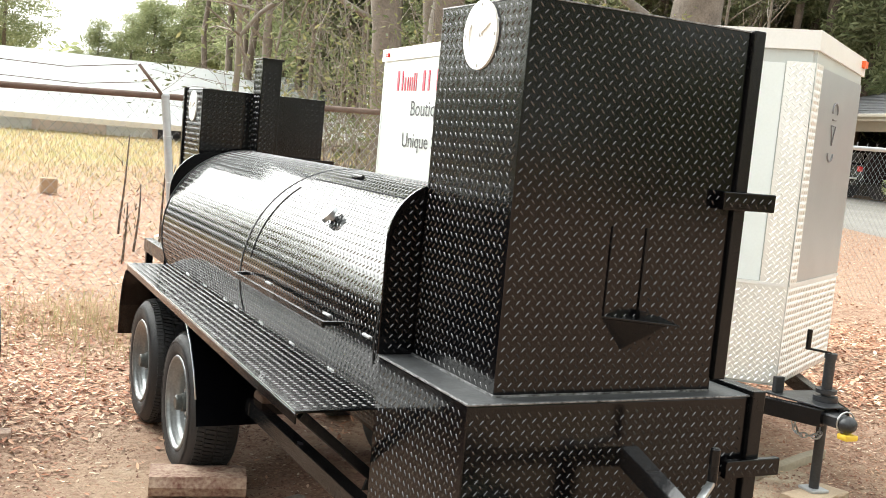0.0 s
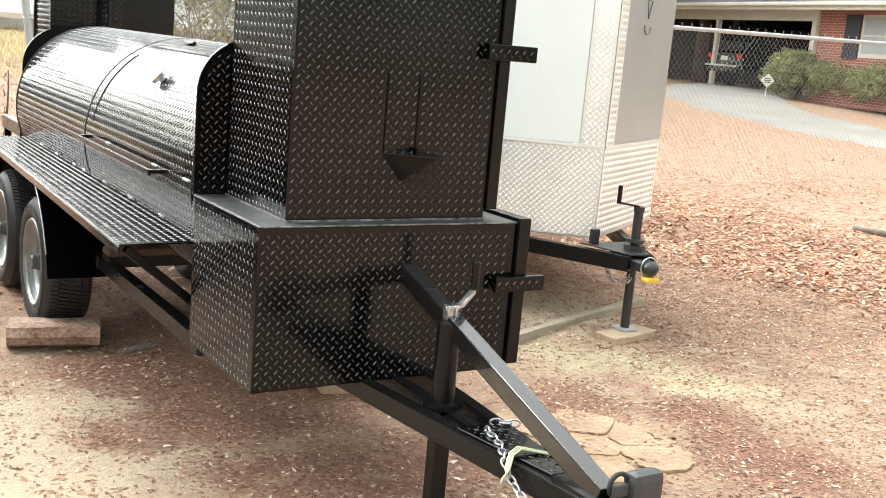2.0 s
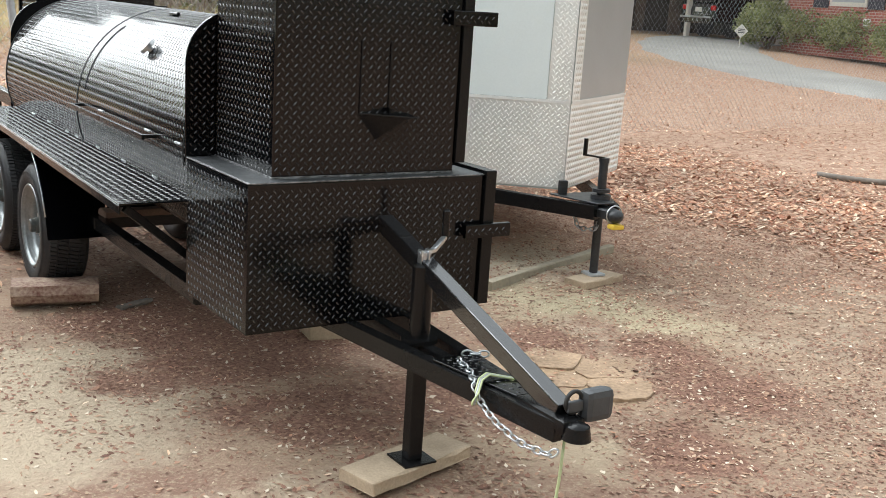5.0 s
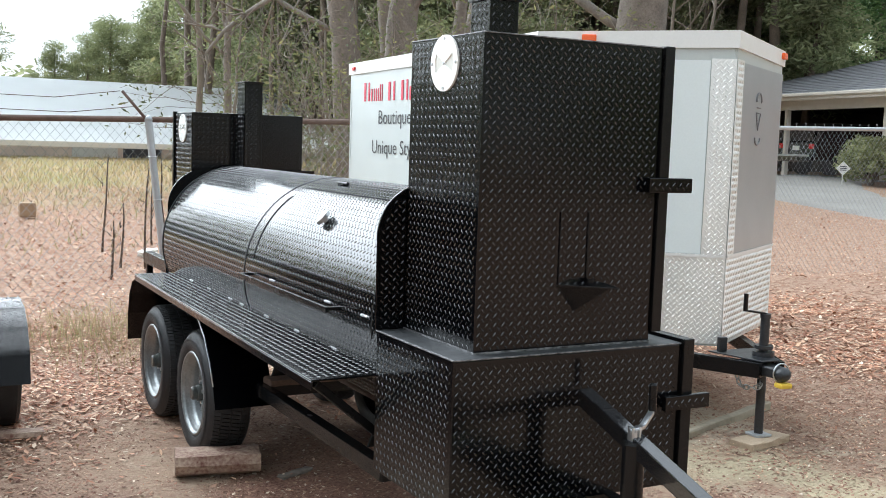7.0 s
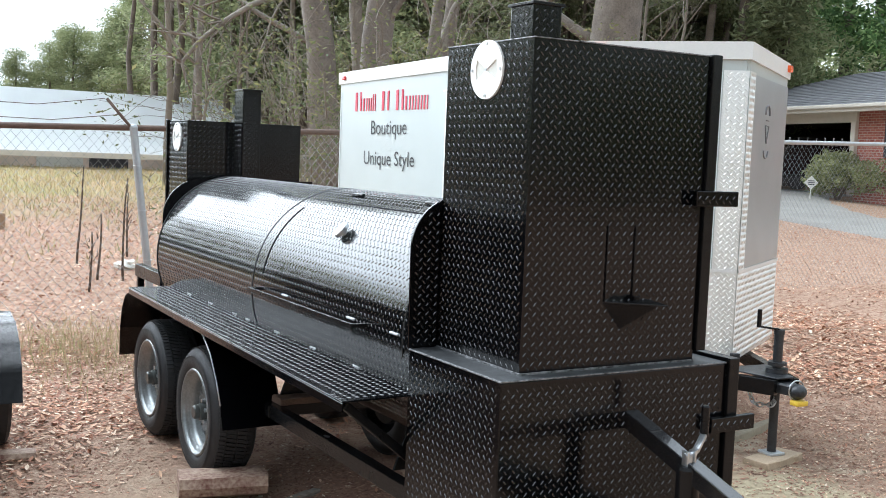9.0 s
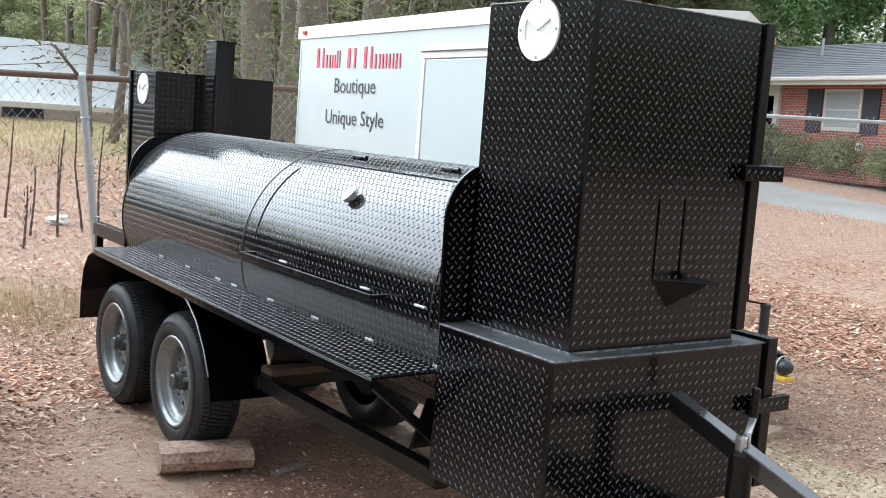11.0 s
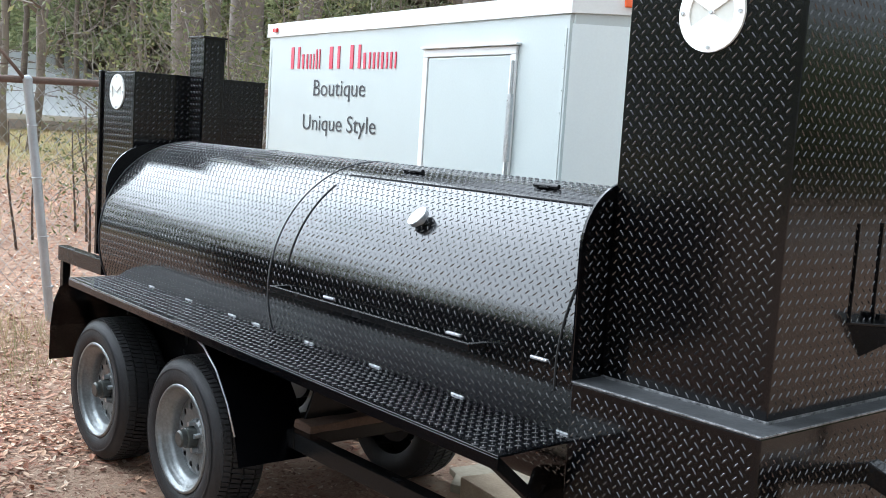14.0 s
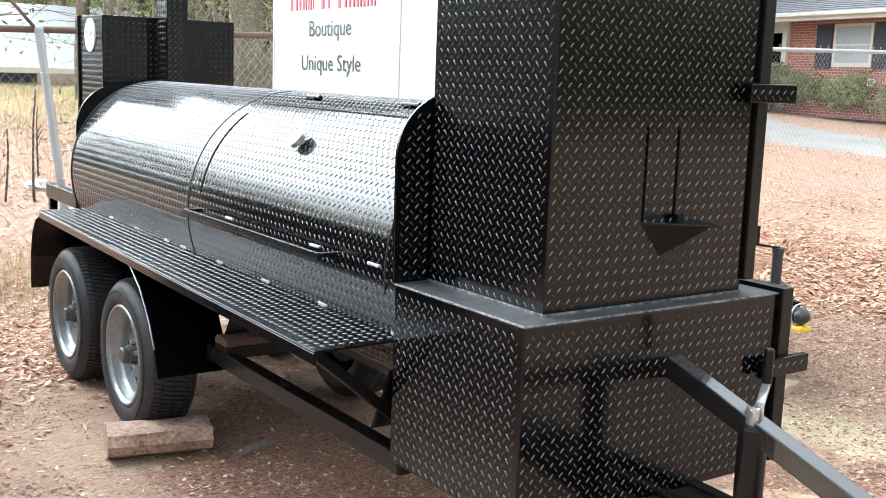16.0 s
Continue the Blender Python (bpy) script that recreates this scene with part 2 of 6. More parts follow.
SCRUB = ramp_material("thin_scrub_leaf", [(0.0, (0.08, 0.1, 0.045)), (0.6, (0.15, 0.16, 0.07)), (1.0, (0.24, 0.22, 0.1))], 0.7, 0.3, scale=1.0, translucent=0.4)


# drifts of reddish shredded litter on the bare soil, and shade painted under the trailer: x, y, radius
MULCH_AND_SHADE = ((1.66, 3.9, 0.16), (1.66, 2.9, 0.14), (1.98, 2.85, 0.22), (1.9, 2.6, 0.22), (2.35, 2.75, 0.27), (2.68, 2.5, 0.26), (2.1, 3.3, 0.14), (1.5, 1.75, 0.25), (3.6, 2.3, 0.3), (3.0, 1.9, 0.25), (3.3, 3.1, 0.2), (3.75, 2.75, 0.22), (1.44, 3.4, 0.2), (1.55, 4.15, 0.25), (1.9, 3.5, 0.4), (1.85, 4.1, 0.4), (2.3, 3.6, 0.3), (2.0, 4.7, 0.36), (1.75, 5.3, 0.3))
# worn sandy and mossy places: x, y, radius, colour
WORN = ((4.1, 4.4, 0.42, (0.5, 0.44, 0.33)), (4.9, 4.9, 0.5, (0.47, 0.4, 0.285)), (0.9, 3.3, 0.7, (0.45, 0.37, 0.27)), (3.95, 3.4, 0.26, (0.4, 0.35, 0.23)), (3.58, 3.62, 0.24, (0.42, 0.36, 0.24)), (4.05, 3.06, 0.22, (0.5, 0.42, 0.28)), (6.5, 4.1, 0.45, (0.38, 0.35, 0.22)), (2.6, 2.2, 0.25, (0.45, 0.36, 0.25)), (3.05, 2.7, 0.3, (0.44, 0.31, 0.19)))


def ground_material():
    m = bpy.data.materials.new("leafy_soil")
    m.use_nodes = True
    n, l = m.node_tree.nodes, m.node_tree.links
    b = n["Principled BSDF"]
    b.inputs["Roughness"].default_value, b.inputs["Specular IOR Level"].default_value = 0.95, 0.15
    tc = n.new("ShaderNodeTexCoord")

    def tex(scale, detail=6, rough=0.6):
        t = n.new("ShaderNodeTexNoise")
        t.inputs["Scale"].default_value, t.inputs["Detail"].default_value, t.inputs["Roughness"].default_value = scale, detail, rough
        l.new(tc.outputs["Object"], t.inputs["Vector"])
        return t.outputs["Fac"]

    def step(src, a, c):
        r = n.new("ShaderNodeMapRange")
        r.inputs[1].default_value, r.inputs[2].default_value = a, c
        l.new(src, r.inputs[0])
        return r.outputs[0]

    def mix(fac, c1, c2):
        x = n.new("ShaderNodeMix")
        x.data_type = "RGBA"
        l.new(fac, x.inputs[0])
        for k, c in ((6, c1), (7, c2)):
            if isinstance(c, tuple):
                x.inputs[k].default_value = (*c, 1)
            else:
                l.new(c, x.inputs[k])
        return x.outputs[2]

    soil = mix(step(tex(1.3), 0.38, 0.62), (0.36, 0.255, 0.18), (0.25, 0.155, 0.115))
    soil = mix(step(tex(2.1, 8), 0.54, 0.68), soil, (0.44, 0.355, 0.26))
    soil = mix(step(tex(7.5, 8, 0.7), 0.54, 0.66), soil, (0.23, 0.135, 0.1))
    soil = mix(step(tex(70, 3), 0.5, 0.75), soil, (0.41, 0.32, 0.22))
    litter = mix(step(tex(14, 5), 0.4, 0.6), (0.3, 0.18, 0.125), (0.43, 0.3, 0.22))
    litter = mix(step(tex(45, 3), 0.55, 0.7), litter, (0.17, 0.09, 0.06))
    grass = mix(step(tex(0.6, 6), 0.42, 0.58), (0.46, 0.33, 0.19), (0.31, 0.3, 0.13))
    grass = mix(step(tex(30, 4), 0.45, 0.7), grass, (0.28, 0.2, 0.1))
    # bare soil round the parked trailers, litter about them, dry grass in the field beyond the fence
    sep = n.new("ShaderNodeSeparateXYZ")
    l.new(tc.outputs["Object"], sep.inputs[0])
    dist = n.new("ShaderNodeVectorMath")
    dist.operation = "DISTANCE"
    dist.inputs[1].default_value = (2.4, 1.6, 0)
    l.new(tc.outputs["Object"], dist.inputs[0])
    wob = n.new("ShaderNodeMath")
    wob.operation = "MULTIPLY_ADD"
    wob.inputs[1].default_value = 3.0
    l.new(tex(0.7, 5), wob.inputs[0])
    l.new(dist.outputs["Value"], wob.inputs[2])
    for px, py, rad, worn in WORN:
        dp = n.new("ShaderNodeVectorMath")
        dp.operation = "DISTANCE"
        dp.inputs[1].default_value = (px, py, 0)
        l.new(tc.outputs["Object"], dp.inputs[0])
        wp = n.new("ShaderNodeMath")
        wp.operation = "MULTIPLY_ADD"
        wp.inputs[1].default_value = 0.9
        l.new(tex(3.2, 7, 0.65), wp.inputs[0])
        l.new(dp.outputs["Value"], wp.inputs[2])
        inv_ = n.new("ShaderNodeMapRange")
        inv_.inputs[1].default_value, inv_.inputs[2].default_value, inv_.inputs[3].default_value, inv_.inputs[4].default_value = rad + 0.33, rad + 0.6, 0.75, 0
        l.new(wp.outputs[0], inv_.inputs[0])
        soil = mix(inv_.outputs[0], soil, worn)
    # the litter's dark red-brown also paints the shade under the smoker
    mulch_and_shade = mix(step(tex(60, 4), 0.4, 0.62), (0.29, 0.165, 0.12), (0.16, 0.085, 0.062))
    for px, py, rad in MULCH_AND_SHADE:
        dp = n.new("ShaderNodeVectorMath")
        dp.operation = "DISTANCE"
        dp.inputs[1].default_value = (px, py, 0)
        l.new(tc.outputs["Object"], dp.inputs[0])
        wp = n.new("ShaderNodeMath")
        wp.operation = "MULTIPLY_ADD"
        wp.inputs[1].default_value = 0.7
        l.new(tex(4.0, 8, 0.7), wp.inputs[0])
        l.new(dp.outputs["Value"], wp.inputs[2])
        mr_ = n.new("ShaderNodeMapRange")
        mr_.inputs[1].default_value, mr_.inputs[2].default_value, mr_.inputs[3].default_value, mr_.inputs[4].default_value = rad + 0.27, rad + 0.42, 0.93, 0
        l.new(wp.outputs[0], mr_.inputs[0])
        soil = mix(mr_.outputs[0], soil, mulch_and_shade)
    near = mix(step(wob.outputs[0], 4.6, 5.6), soil, litter)
    wob2 = n.new("ShaderNodeMath")
    wob2.operation = "MULTIPLY_ADD"
    wob2.inputs[1].default_value = 6.0
    l.new(tex(0.3, 5), wob2.inputs[0])
    l.new(sep.outputs["Y"], wob2.inputs[2])
    gf = n.new("ShaderNodeMath")
    gf.operation = "MULTIPLY"
    l.new(step(wob2.outputs[0], 19, 29), gf.inputs[0])
    inv = n.new("ShaderNodeMapRange")
    inv.inputs[1].default_value, inv.inputs[2].default_value, inv.inputs[3].default_value, inv.inputs[4].default_value = 14, 20, 1, 0.25
    l.new(sep.outputs["X"], inv.inputs[0])
    l.new(inv.outputs[0], gf.inputs[1])
    l.new(mix(gf.outputs[0], near, grass), b.inputs["Base Color"])
    bp = n.new("ShaderNodeBump")
    bp.inputs["Strength"].default_value, bp.inputs["Distance"].default_value = 0.7, 0.03
    l.new(tex(38, 8, 0.7), bp.inputs["Height"])
    l.new(bp.outputs[0], b.inputs["Normal"])
    return m


SOIL = ground_material()

# ---- building helpers ----
ORIGIN = {}


def thing(name, label, category, at=(0, 0, 0), group="", kind=""):
    ob = new(name)
    ob.empty_display_size = 0.2
    ob.location = at
    ORIGIN[ob] = Vector(at)
    return tagged(ob, label, category, group, kind)


def link_mesh(name, me, mat, parent, label=""):
    me.materials.append(mat)
    ob = new(name, me)
    if parent is not None:
        ob.parent = parent
        me.transform(Matrix.Translation(-ORIGIN[parent]))
        ORIGIN[ob] = ORIGIN[parent]
    if label:
        ob["label"] = label
    return ob


def part(name, bm, mat, parent=None, label="", smooth=False):
    """One mesh object; the bmesh is in the same space as its top-level thing."""
    me = bpy.data.meshes.new(name)
    bmesh.ops.recalc_face_normals(bm, faces=bm.faces)
    if smooth:
        for f in bm.faces:
            f.smooth = True
        for e in bm.edges:
            if len(e.link_faces) == 2 and e.calc_face_angle(0) > 0.6:
                e.smooth = False
    bm.to_mesh(me)
    bm.free()
    return link_mesh(name, me, mat, parent, label)


def from_lists(name, verts, faces, mat, parent=None, label="", smooth=False):
    me = bpy.data.meshes.new(name)
    me.from_pydata(verts, [], faces)
    me.update()
    if smooth:
        me.polygons.foreach_set("use_smooth", [True] * len(me.polygons))
    return link_mesh(name, me, mat, parent, label)


def box(bm, x0, x1, y0, y1, z0, z1, bevel=0.004, m=None):
    r = bmesh.ops.create_cube(bm, size=1)
    bmesh.ops.transform(bm, matrix=Matrix.LocRotScale(((x0 + x1) / 2, (y0 + y1) / 2, (z0 + z1) / 2), None, (abs(x1 - x0), abs(y1 - y0), abs(z1 - z0))), verts=r["verts"])
    vs = r["verts"]
    if bevel:
        edges = list({e for v in vs for e in v.link_edges})
        out = bmesh.ops.bevel(bm, geom=edges, offset=min(bevel, 0.45 * min(abs(x1 - x0), abs(y1 - y0), abs(z1 - z0))), segments=2, profile=0.6, affect="EDGES")
        vs = list({v for f in out["faces"] for v in f.verts} | {v for v in vs if v.is_valid})
    if m is not None:
        bmesh.ops.transform(bm, matrix=m, verts=vs)
    return bm


def beam(bm, p0, p1, w, h, bevel=0.004, up=(0, 0, 1)):
    """A square tube from p0 to p1, w across and h high."""
    p0, p1 = Vector(p0), Vector(p1)
    d = (p1 - p0).normalized()
    side = d.cross(Vector(up)).normalized()
    top = side.cross(d)
    m = Matrix((side, d, top)).transposed().to_4x4()
    m.translation = (p0 + p1) / 2
    L = (p1 - p0).length / 2
    return box(bm, -w / 2, w / 2, -L, L, -h / 2, h / 2, bevel, m)


def rod(bm, p0, p1, r0, r1=None, seg=14, caps=True):
    p0, p1 = Vector(p0), Vector(p1)
    d = p1 - p0
    bmesh.ops.create_cone(bm, cap_ends=caps, segments=seg, radius1=r0, radius2=r0 if r1 is None else r1, depth=d.length,
                          matrix=Matrix.Translation((p0 + p1) / 2) @ d.to_track_quat("Z", "Y").to_matrix().to_4x4())
    return bm


def tube_lists(points, radii, seg, verts, faces):
    """Adds a swept tube to lists of verts and faces."""
    base = len(verts)
    pts = [Vector(p) for p in points]
    side = Vector((1, 0, 0))
    for i, p in enumerate(pts):
        d = (pts[min(i + 1, len(pts) - 1)] - pts[max(i - 1, 0)]).normalized()
        side = (side - d * side.dot(d))
        if side.length < 1e-4:
            side = d.orthogonal()
        side.normalize()
        up = d.cross(side)
        for k in range(seg):
            a = 2 * math.pi * k / seg
            verts.append(tuple(p + (side * math.cos(a) + up * math.sin(a)) * radii[i]))
    for i in range(len(pts) - 1):
        for k in range(seg):
            a, b = base + i * seg + k, base + i * seg + (k + 1) % seg
            faces.append((a, b, b + seg, a + seg))
    faces.append(tuple(base + k for k in range(seg))[::-1])
    faces.append(tuple(base + (len(pts) - 1) * seg + k for k in range(seg)))


def tube(name, points, r, mat, parent=None, label="", seg=8):
    v, f = [], []
    tube_lists(points, [r] * len(points) if not isinstance(r, (list, tuple)) else r, seg, v, f)
    return from_lists(name, v, f, mat, parent, label, True)


def outline(bm, pts, depth, axis="y", at=0.0, bevel=0.003):
    """A plate: an outline in the plane across the axis, given as pairs, from at to at + depth."""
    place = {"y": lambda a, b, d: (a, d, b), "x": lambda a, b, d: (d, a, b), "z": lambda a, b, d: (a, b, d)}[axis]
    low = [bm.verts.new(place(a, b, at)) for a, b in pts]
    high = [bm.verts.new(place(a, b, at + depth)) for a, b in pts]
    caps = [bm.faces.new(low), bm.faces.new(high)]
    for i in range(len(pts)):
        bm.faces.new((low[i], low[i - 1], high[i - 1], high[i]))
    if bevel:
        edges = list({e for f in caps for e in f.edges})
        bmesh.ops.bevel(bm, geom=edges, offset=bevel, segments=1, affect="EDGES")
    return bm


def lathe(bm, profile, centre, axis="x", seg=48):
    """Turns pairs (along the axis, radius) about the axis through the centre."""
    c = Vector(centre)
    rings = []
    for a, r in profile:
        ring = []
        for k in range(seg):
            t = 2 * math.pi * k / seg
            u, v = r * math.cos(t), r * math.sin(t)
            ring.append(bm.verts.new(c + Vector({"x": (a, u, v), "y": (u, a, v), "z": (u, v, a)}[axis])))
        rings.append(ring)
    for r0, r1 in zip(rings, rings[1:]):
        for k in range(seg):
            bm.faces.new((r0[k], r0[(k + 1) % seg], r1[(k + 1) % seg], r1[k]))
    return bm


PITCH = 0.0295


def tread_lugs(verts, faces, place, u0, u1, v0, v1, keep=None, size=1.0, pitch=PITCH, height=0.0022):
    """Raised tread-plate bars on the surface place(u, v) -> point, along u, along v, out: rows that lean one way and, between them, rows that lean the other."""
    rnd = random.Random(5)
    L, W = 0.0095 * size, 0.0026 * size
    for j in range(int((v1 - v0) / (pitch / 2))):
        v = v0 + (j + 0.5) * pitch / 2
        for i in range(int((u1 - u0) / pitch + 0.5)):
            u = u0 + (i + (0.25 if j % 2 else 0.75)) * pitch
            if u > u1 - L * 0.5 or (keep and not keep(u, v)):
                continue
            p, tu, tv, n = place(u, v)
            a = radians(47) * (1 if j % 2 else -1)
            d, w = tu * math.cos(a) + tv * math.sin(a), tv * math.cos(a) - tu * math.sin(a)
            h = height * rnd.uniform(0.85, 1.1)
            b = len(verts)
            for x, y, z in ((-1, 0, 0), (-0.5, 0.85, 0), (0.5, 0.85, 0), (1, 0, 0), (0.5, -0.85, 0), (-0.5, -0.85, 0), (-0.6, 0, 0.9), (0, 0, 1.06), (0.6, 0, 0.9), (0, 1, 0), (0, -1, 0)):
                verts.append(tuple(p + d * (x * L) + w * (y * W) + n * (z * h - 0.0003)))
            faces += [(b, b + 6, b + 1), (b + 1, b + 6, b + 7, b + 9), (b + 9, b + 7, b + 8, b + 2), (b + 2, b + 8, b + 3),
                      (b + 3, b + 8, b + 4), (b + 4, b + 8, b + 7, b + 10), (b + 10, b + 7, b + 6, b + 5), (b + 5, b + 6, b)]


def plane_place(origin, tu, tv):
    o, a, b = Vector(origin), Vector(tu), Vector(tv)
    n = a.cross(b).normalized()
    return lambda u, v: (o + a * u + b * v, a, b, n)


def with_lugs(bm, lugs, slot=0):
    """Puts the listed tread bars into the bmesh of their plate."""
    v, f = lugs
    vs = [bm.verts.new(p) for p in v]
    for face in f:
        bm.faces.new([vs[k] for k in face]).material_index = slot
    return bm


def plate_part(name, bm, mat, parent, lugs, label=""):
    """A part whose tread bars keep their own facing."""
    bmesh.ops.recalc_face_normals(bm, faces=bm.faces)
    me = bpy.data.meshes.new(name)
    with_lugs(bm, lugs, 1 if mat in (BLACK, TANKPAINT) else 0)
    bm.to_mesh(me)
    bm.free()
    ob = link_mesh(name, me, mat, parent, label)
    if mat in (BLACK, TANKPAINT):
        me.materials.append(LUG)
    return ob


def ground_z(x, y):
    """The lot is level round the trailers and climbs to the woods and the house."""
    d = (x - 4) * 0.32 + (y - 5) * 0.66
    return 0.042 * (math.sqrt(d * d + 9) + d) / 2 - 0.045 + 0.03 * math.exp(-((x - 4.2) ** 2 + (y - 3.95) ** 2) / 0.4)


# ---- ground ----
def build_ground():
    def axis(lo, hi, near_lo, near_hi, fine):
        a, x = [], near_lo
        while x < near_hi:
            a.append(x)
            x += fine
        step, x = fine, near_hi
        while x < hi:
            a.append(x)
            step *= 1.22
            x += step
        a.append(hi)
        step, x, low = fine, near_lo, []
        while x > lo:
            step *= 1.22
            x -= step
            low.append(max(x, lo))
        return low[::-1] + a

    xs, ys = axis(-900, 900, -4, 13, 0.12), axis(-900, 900, -3, 13, 0.12)
    verts, faces = [], []
    for y in ys:
        for x in xs:
            far = math.hypot(x, y)
            z = ground_z(x, y) if far < 60 else ground_z(x * 60 / far, y * 60 / far)
            z += 0.03 * noise.noise((x * 0.9, y * 0.9, 0)) + 0.012 * noise.noise((x * 3.1, y * 3.1, 4)) + 0.25 * min(1, max(0, (far - 12) / 40)) * noise.noise((x * 0.11, y * 0.11, 7))
            verts.append((x, y, z))
    nx = len(xs)
    for j in range(len(ys) - 1):
        for i in range(nx - 1):
            a = j * nx + i
            faces.append((a, a + 1, a + 1 + nx, a + nx))
    return tagged(from_lists("ground", verts, faces, SOIL, smooth=True), "bare soil and leaf litter, dry grass beyond", "ground", kind="structure")


build_ground()


def soil_z(x, y):
    far = math.hypot(x, y)
    return ground_z(x, y) + 0.03 * noise.noise((x * 0.9, y * 0.9, 0)) + 0.012 * noise.noise((x * 3.1, y * 3.1, 4)) + 0.25 * min(1, max(0, (far - 12) / 40)) * noise.noise((x * 0.11, y * 0.11, 7))


def smooth_step(x, a, b):
    t = min(1, max(0, (x - a) / (b - a)))
    return t * t * (3 - 2 * t)


def litter_density(x, y):
    """How thickly the leaves lie: thin on the worn soil in front, thick to both sides."""
    d = math.hypot(x - 2.4, y - 1.6) + 1.6 * noise.noise((x * 0.7, y * 0.7, 2)) + 0.8 * noise.noise((x * 2, y * 2, 5))
    base = 0.05 + 0.95 * smooth_step(d, 3.0, 4.6)
    if 8.0 < x < 16 and y < 16:
        base *= 0.25 + 0.75 * smooth_step(noise.noise((x * 0.45, y * 0.8, 11)), -0.25, 0.1)
    return base


def leaf_litter():
    rnd = random.Random(11)
    verts, faces = [], []

    def leaf(x, y, size):
        z = soil_z(x, y) + rnd.uniform(0.002, 0.02)
        a, tilt, curl = rnd.uniform(0, 6.283), rnd.gauss(0, 0.35), rnd.uniform(0.05, 0.35)
        ca, sa, l, w = math.cos(a), math.sin(a), size, size * rnd.uniform(0.35, 0.6)
        b = len(verts)
        for u, v, h in ((-1, 0, 0), (-0.35, -0.8, curl * 0.8), (0.45, -0.7, curl), (1, 0.1, 0.15), (0.35, 0.85, curl), (-0.45, 0.65, curl * 0.7), (0, 0, 0)):
            px, py = u * l * 0.5, v * w * 0.5
            verts.append((x + ca * px - sa * py, y + sa * px + ca * py, z + h * w * 0.6 + tilt * px * 0.7 + 0.1 * abs(tilt) * l))
        faces.extend([(b + k, b + (k + 1) % 6, b + 6) for k in range(6)])

    def drift(x, y):
        """The deep drift of large leaves beyond the box trailer's coupler."""
        w = 0.7 * noise.noise((x * 0.8, y * 0.8, 31))
        return smooth_step(x + 0.45 * y + w, 7.3, 8.7) * (1 - smooth_step(x + 0.25 * y + w, 9.3, 10.8)) if x > 4 else 0.0

    zones = [(-3.0, 1.8, 3.4, 8.6, 62000), (-1.5, 7, 8.6, 22, 52000), (3.6, 11, 1.0, 8.5, 46000), (6, 18, 2, 15, 22000), (-1.0, 4.0, -0.5, 3.4, 9000), (4.6, 9.8, 1.5, 9.0, 24000), (2.4, 7.0, 0.4, 4.2, 26000)]
    for k, (x0, x1, y0, y1, count) in enumerate(zones):
        for _ in range(count):
            x, y = rnd.uniform(x0, x1) + rnd.gauss(0, 0.6), rnd.uniform(y0, y1) + rnd.gauss(0, 0.6)
            big = drift(x, y)
            if rnd.random() < (litter_density(x, y) if k < 5 else big if k == 5 else 0.45 * smooth_step(x + 0.4 * noise.noise((x * 1.7, y * 1.7, 41)), 2.3, 4.4)):
                s_ = 0.55 + 0.45 * smooth_step(math.hypot(x - 2.2, y - 2.2), 1.8, 3.4)
                if x < 1.8 and y < 9:
                    s_ *= 0.85
                if x > 3.2 and y < 9:
                    s_ *= 0.5 + 0.4 * max(big, smooth_step(x + 0.45 * y, 8.5, 11))
                leaf(x, y, (0.02 + 0.045 * rnd.random() ** 1.6) * s_ * (1 + 0.2 * big))
    return tagged(from_lists("leaf_litter", verts, faces, LEAVES), "brown and tan fallen leaves lying on the soil", "leaves", kind="stuff")


leaf_litter()


def soil_bits():
    """Crumbs, needles and shreds of leaf, thick in drifts and thin on the worn soil."""
    rnd = random.Random(12)
    verts, faces = [], []
    for _ in range(170000):
        x, y = rnd.uniform(-0.6, 7.0) + rnd.gauss(0, 0.4), rnd.uniform(0.2, 6.5) + rnd.gauss(0, 0.4)
        drift = smooth_step(noise.noise((x * 0.8, y * 0.8, 21)) + 0.4 * noise.noise((x * 2.6, y * 2.6, 22)), -0.1, 0.35)
        heap = max(1 - max(0, math.hypot(x - px, y - py) - rad) / 0.15 for px, py, rad in MULCH_AND_SHADE)
        if rnd.random() > max(0.12 + 0.7 * drift + 0.35 * smooth_step(x, 3.0, 4.2), heap):
            continue
        s = rnd.uniform(0.004, 0.014) * (1.8 if rnd.random() < 0.03 else 1)
        z = soil_z(x, y)
        a, k = rnd.uniform(0, 6.283), rnd.uniform(0.25, 0.8)
        ca, sa = math.cos(a) * s, math.sin(a) * s
        h = rnd.uniform(0.001, 0.5) * s
        b = len(verts)
        verts.extend([(x - ca, y - sa, z), (x + sa * k, y - ca * k, z + 0.002), (x + ca, y + sa, z + h + 0.002), (x - sa * k, y + ca * k, z + 0.002)])
        faces.append((b, b + 1, b + 2, b + 3))
    tagged(from_lists("soil_bits", verts, faces, CHIPS), "shreds of leaf and small stones on the bare soil", "gravel", kind="stuff")


soil_bits()

# ---- the smoker trailer ----
XC, TZ, TR = 1.935, 0.95, 0.455          # tank axis and radius
Y0, Y1 = 2.955, 5.98                     # tank ends
smoker = thing("smoker_trailer", "black tread-plate barbecue smoker on a tandem-axle trailer", "smoker trailer", (XC, 4.2, 0))


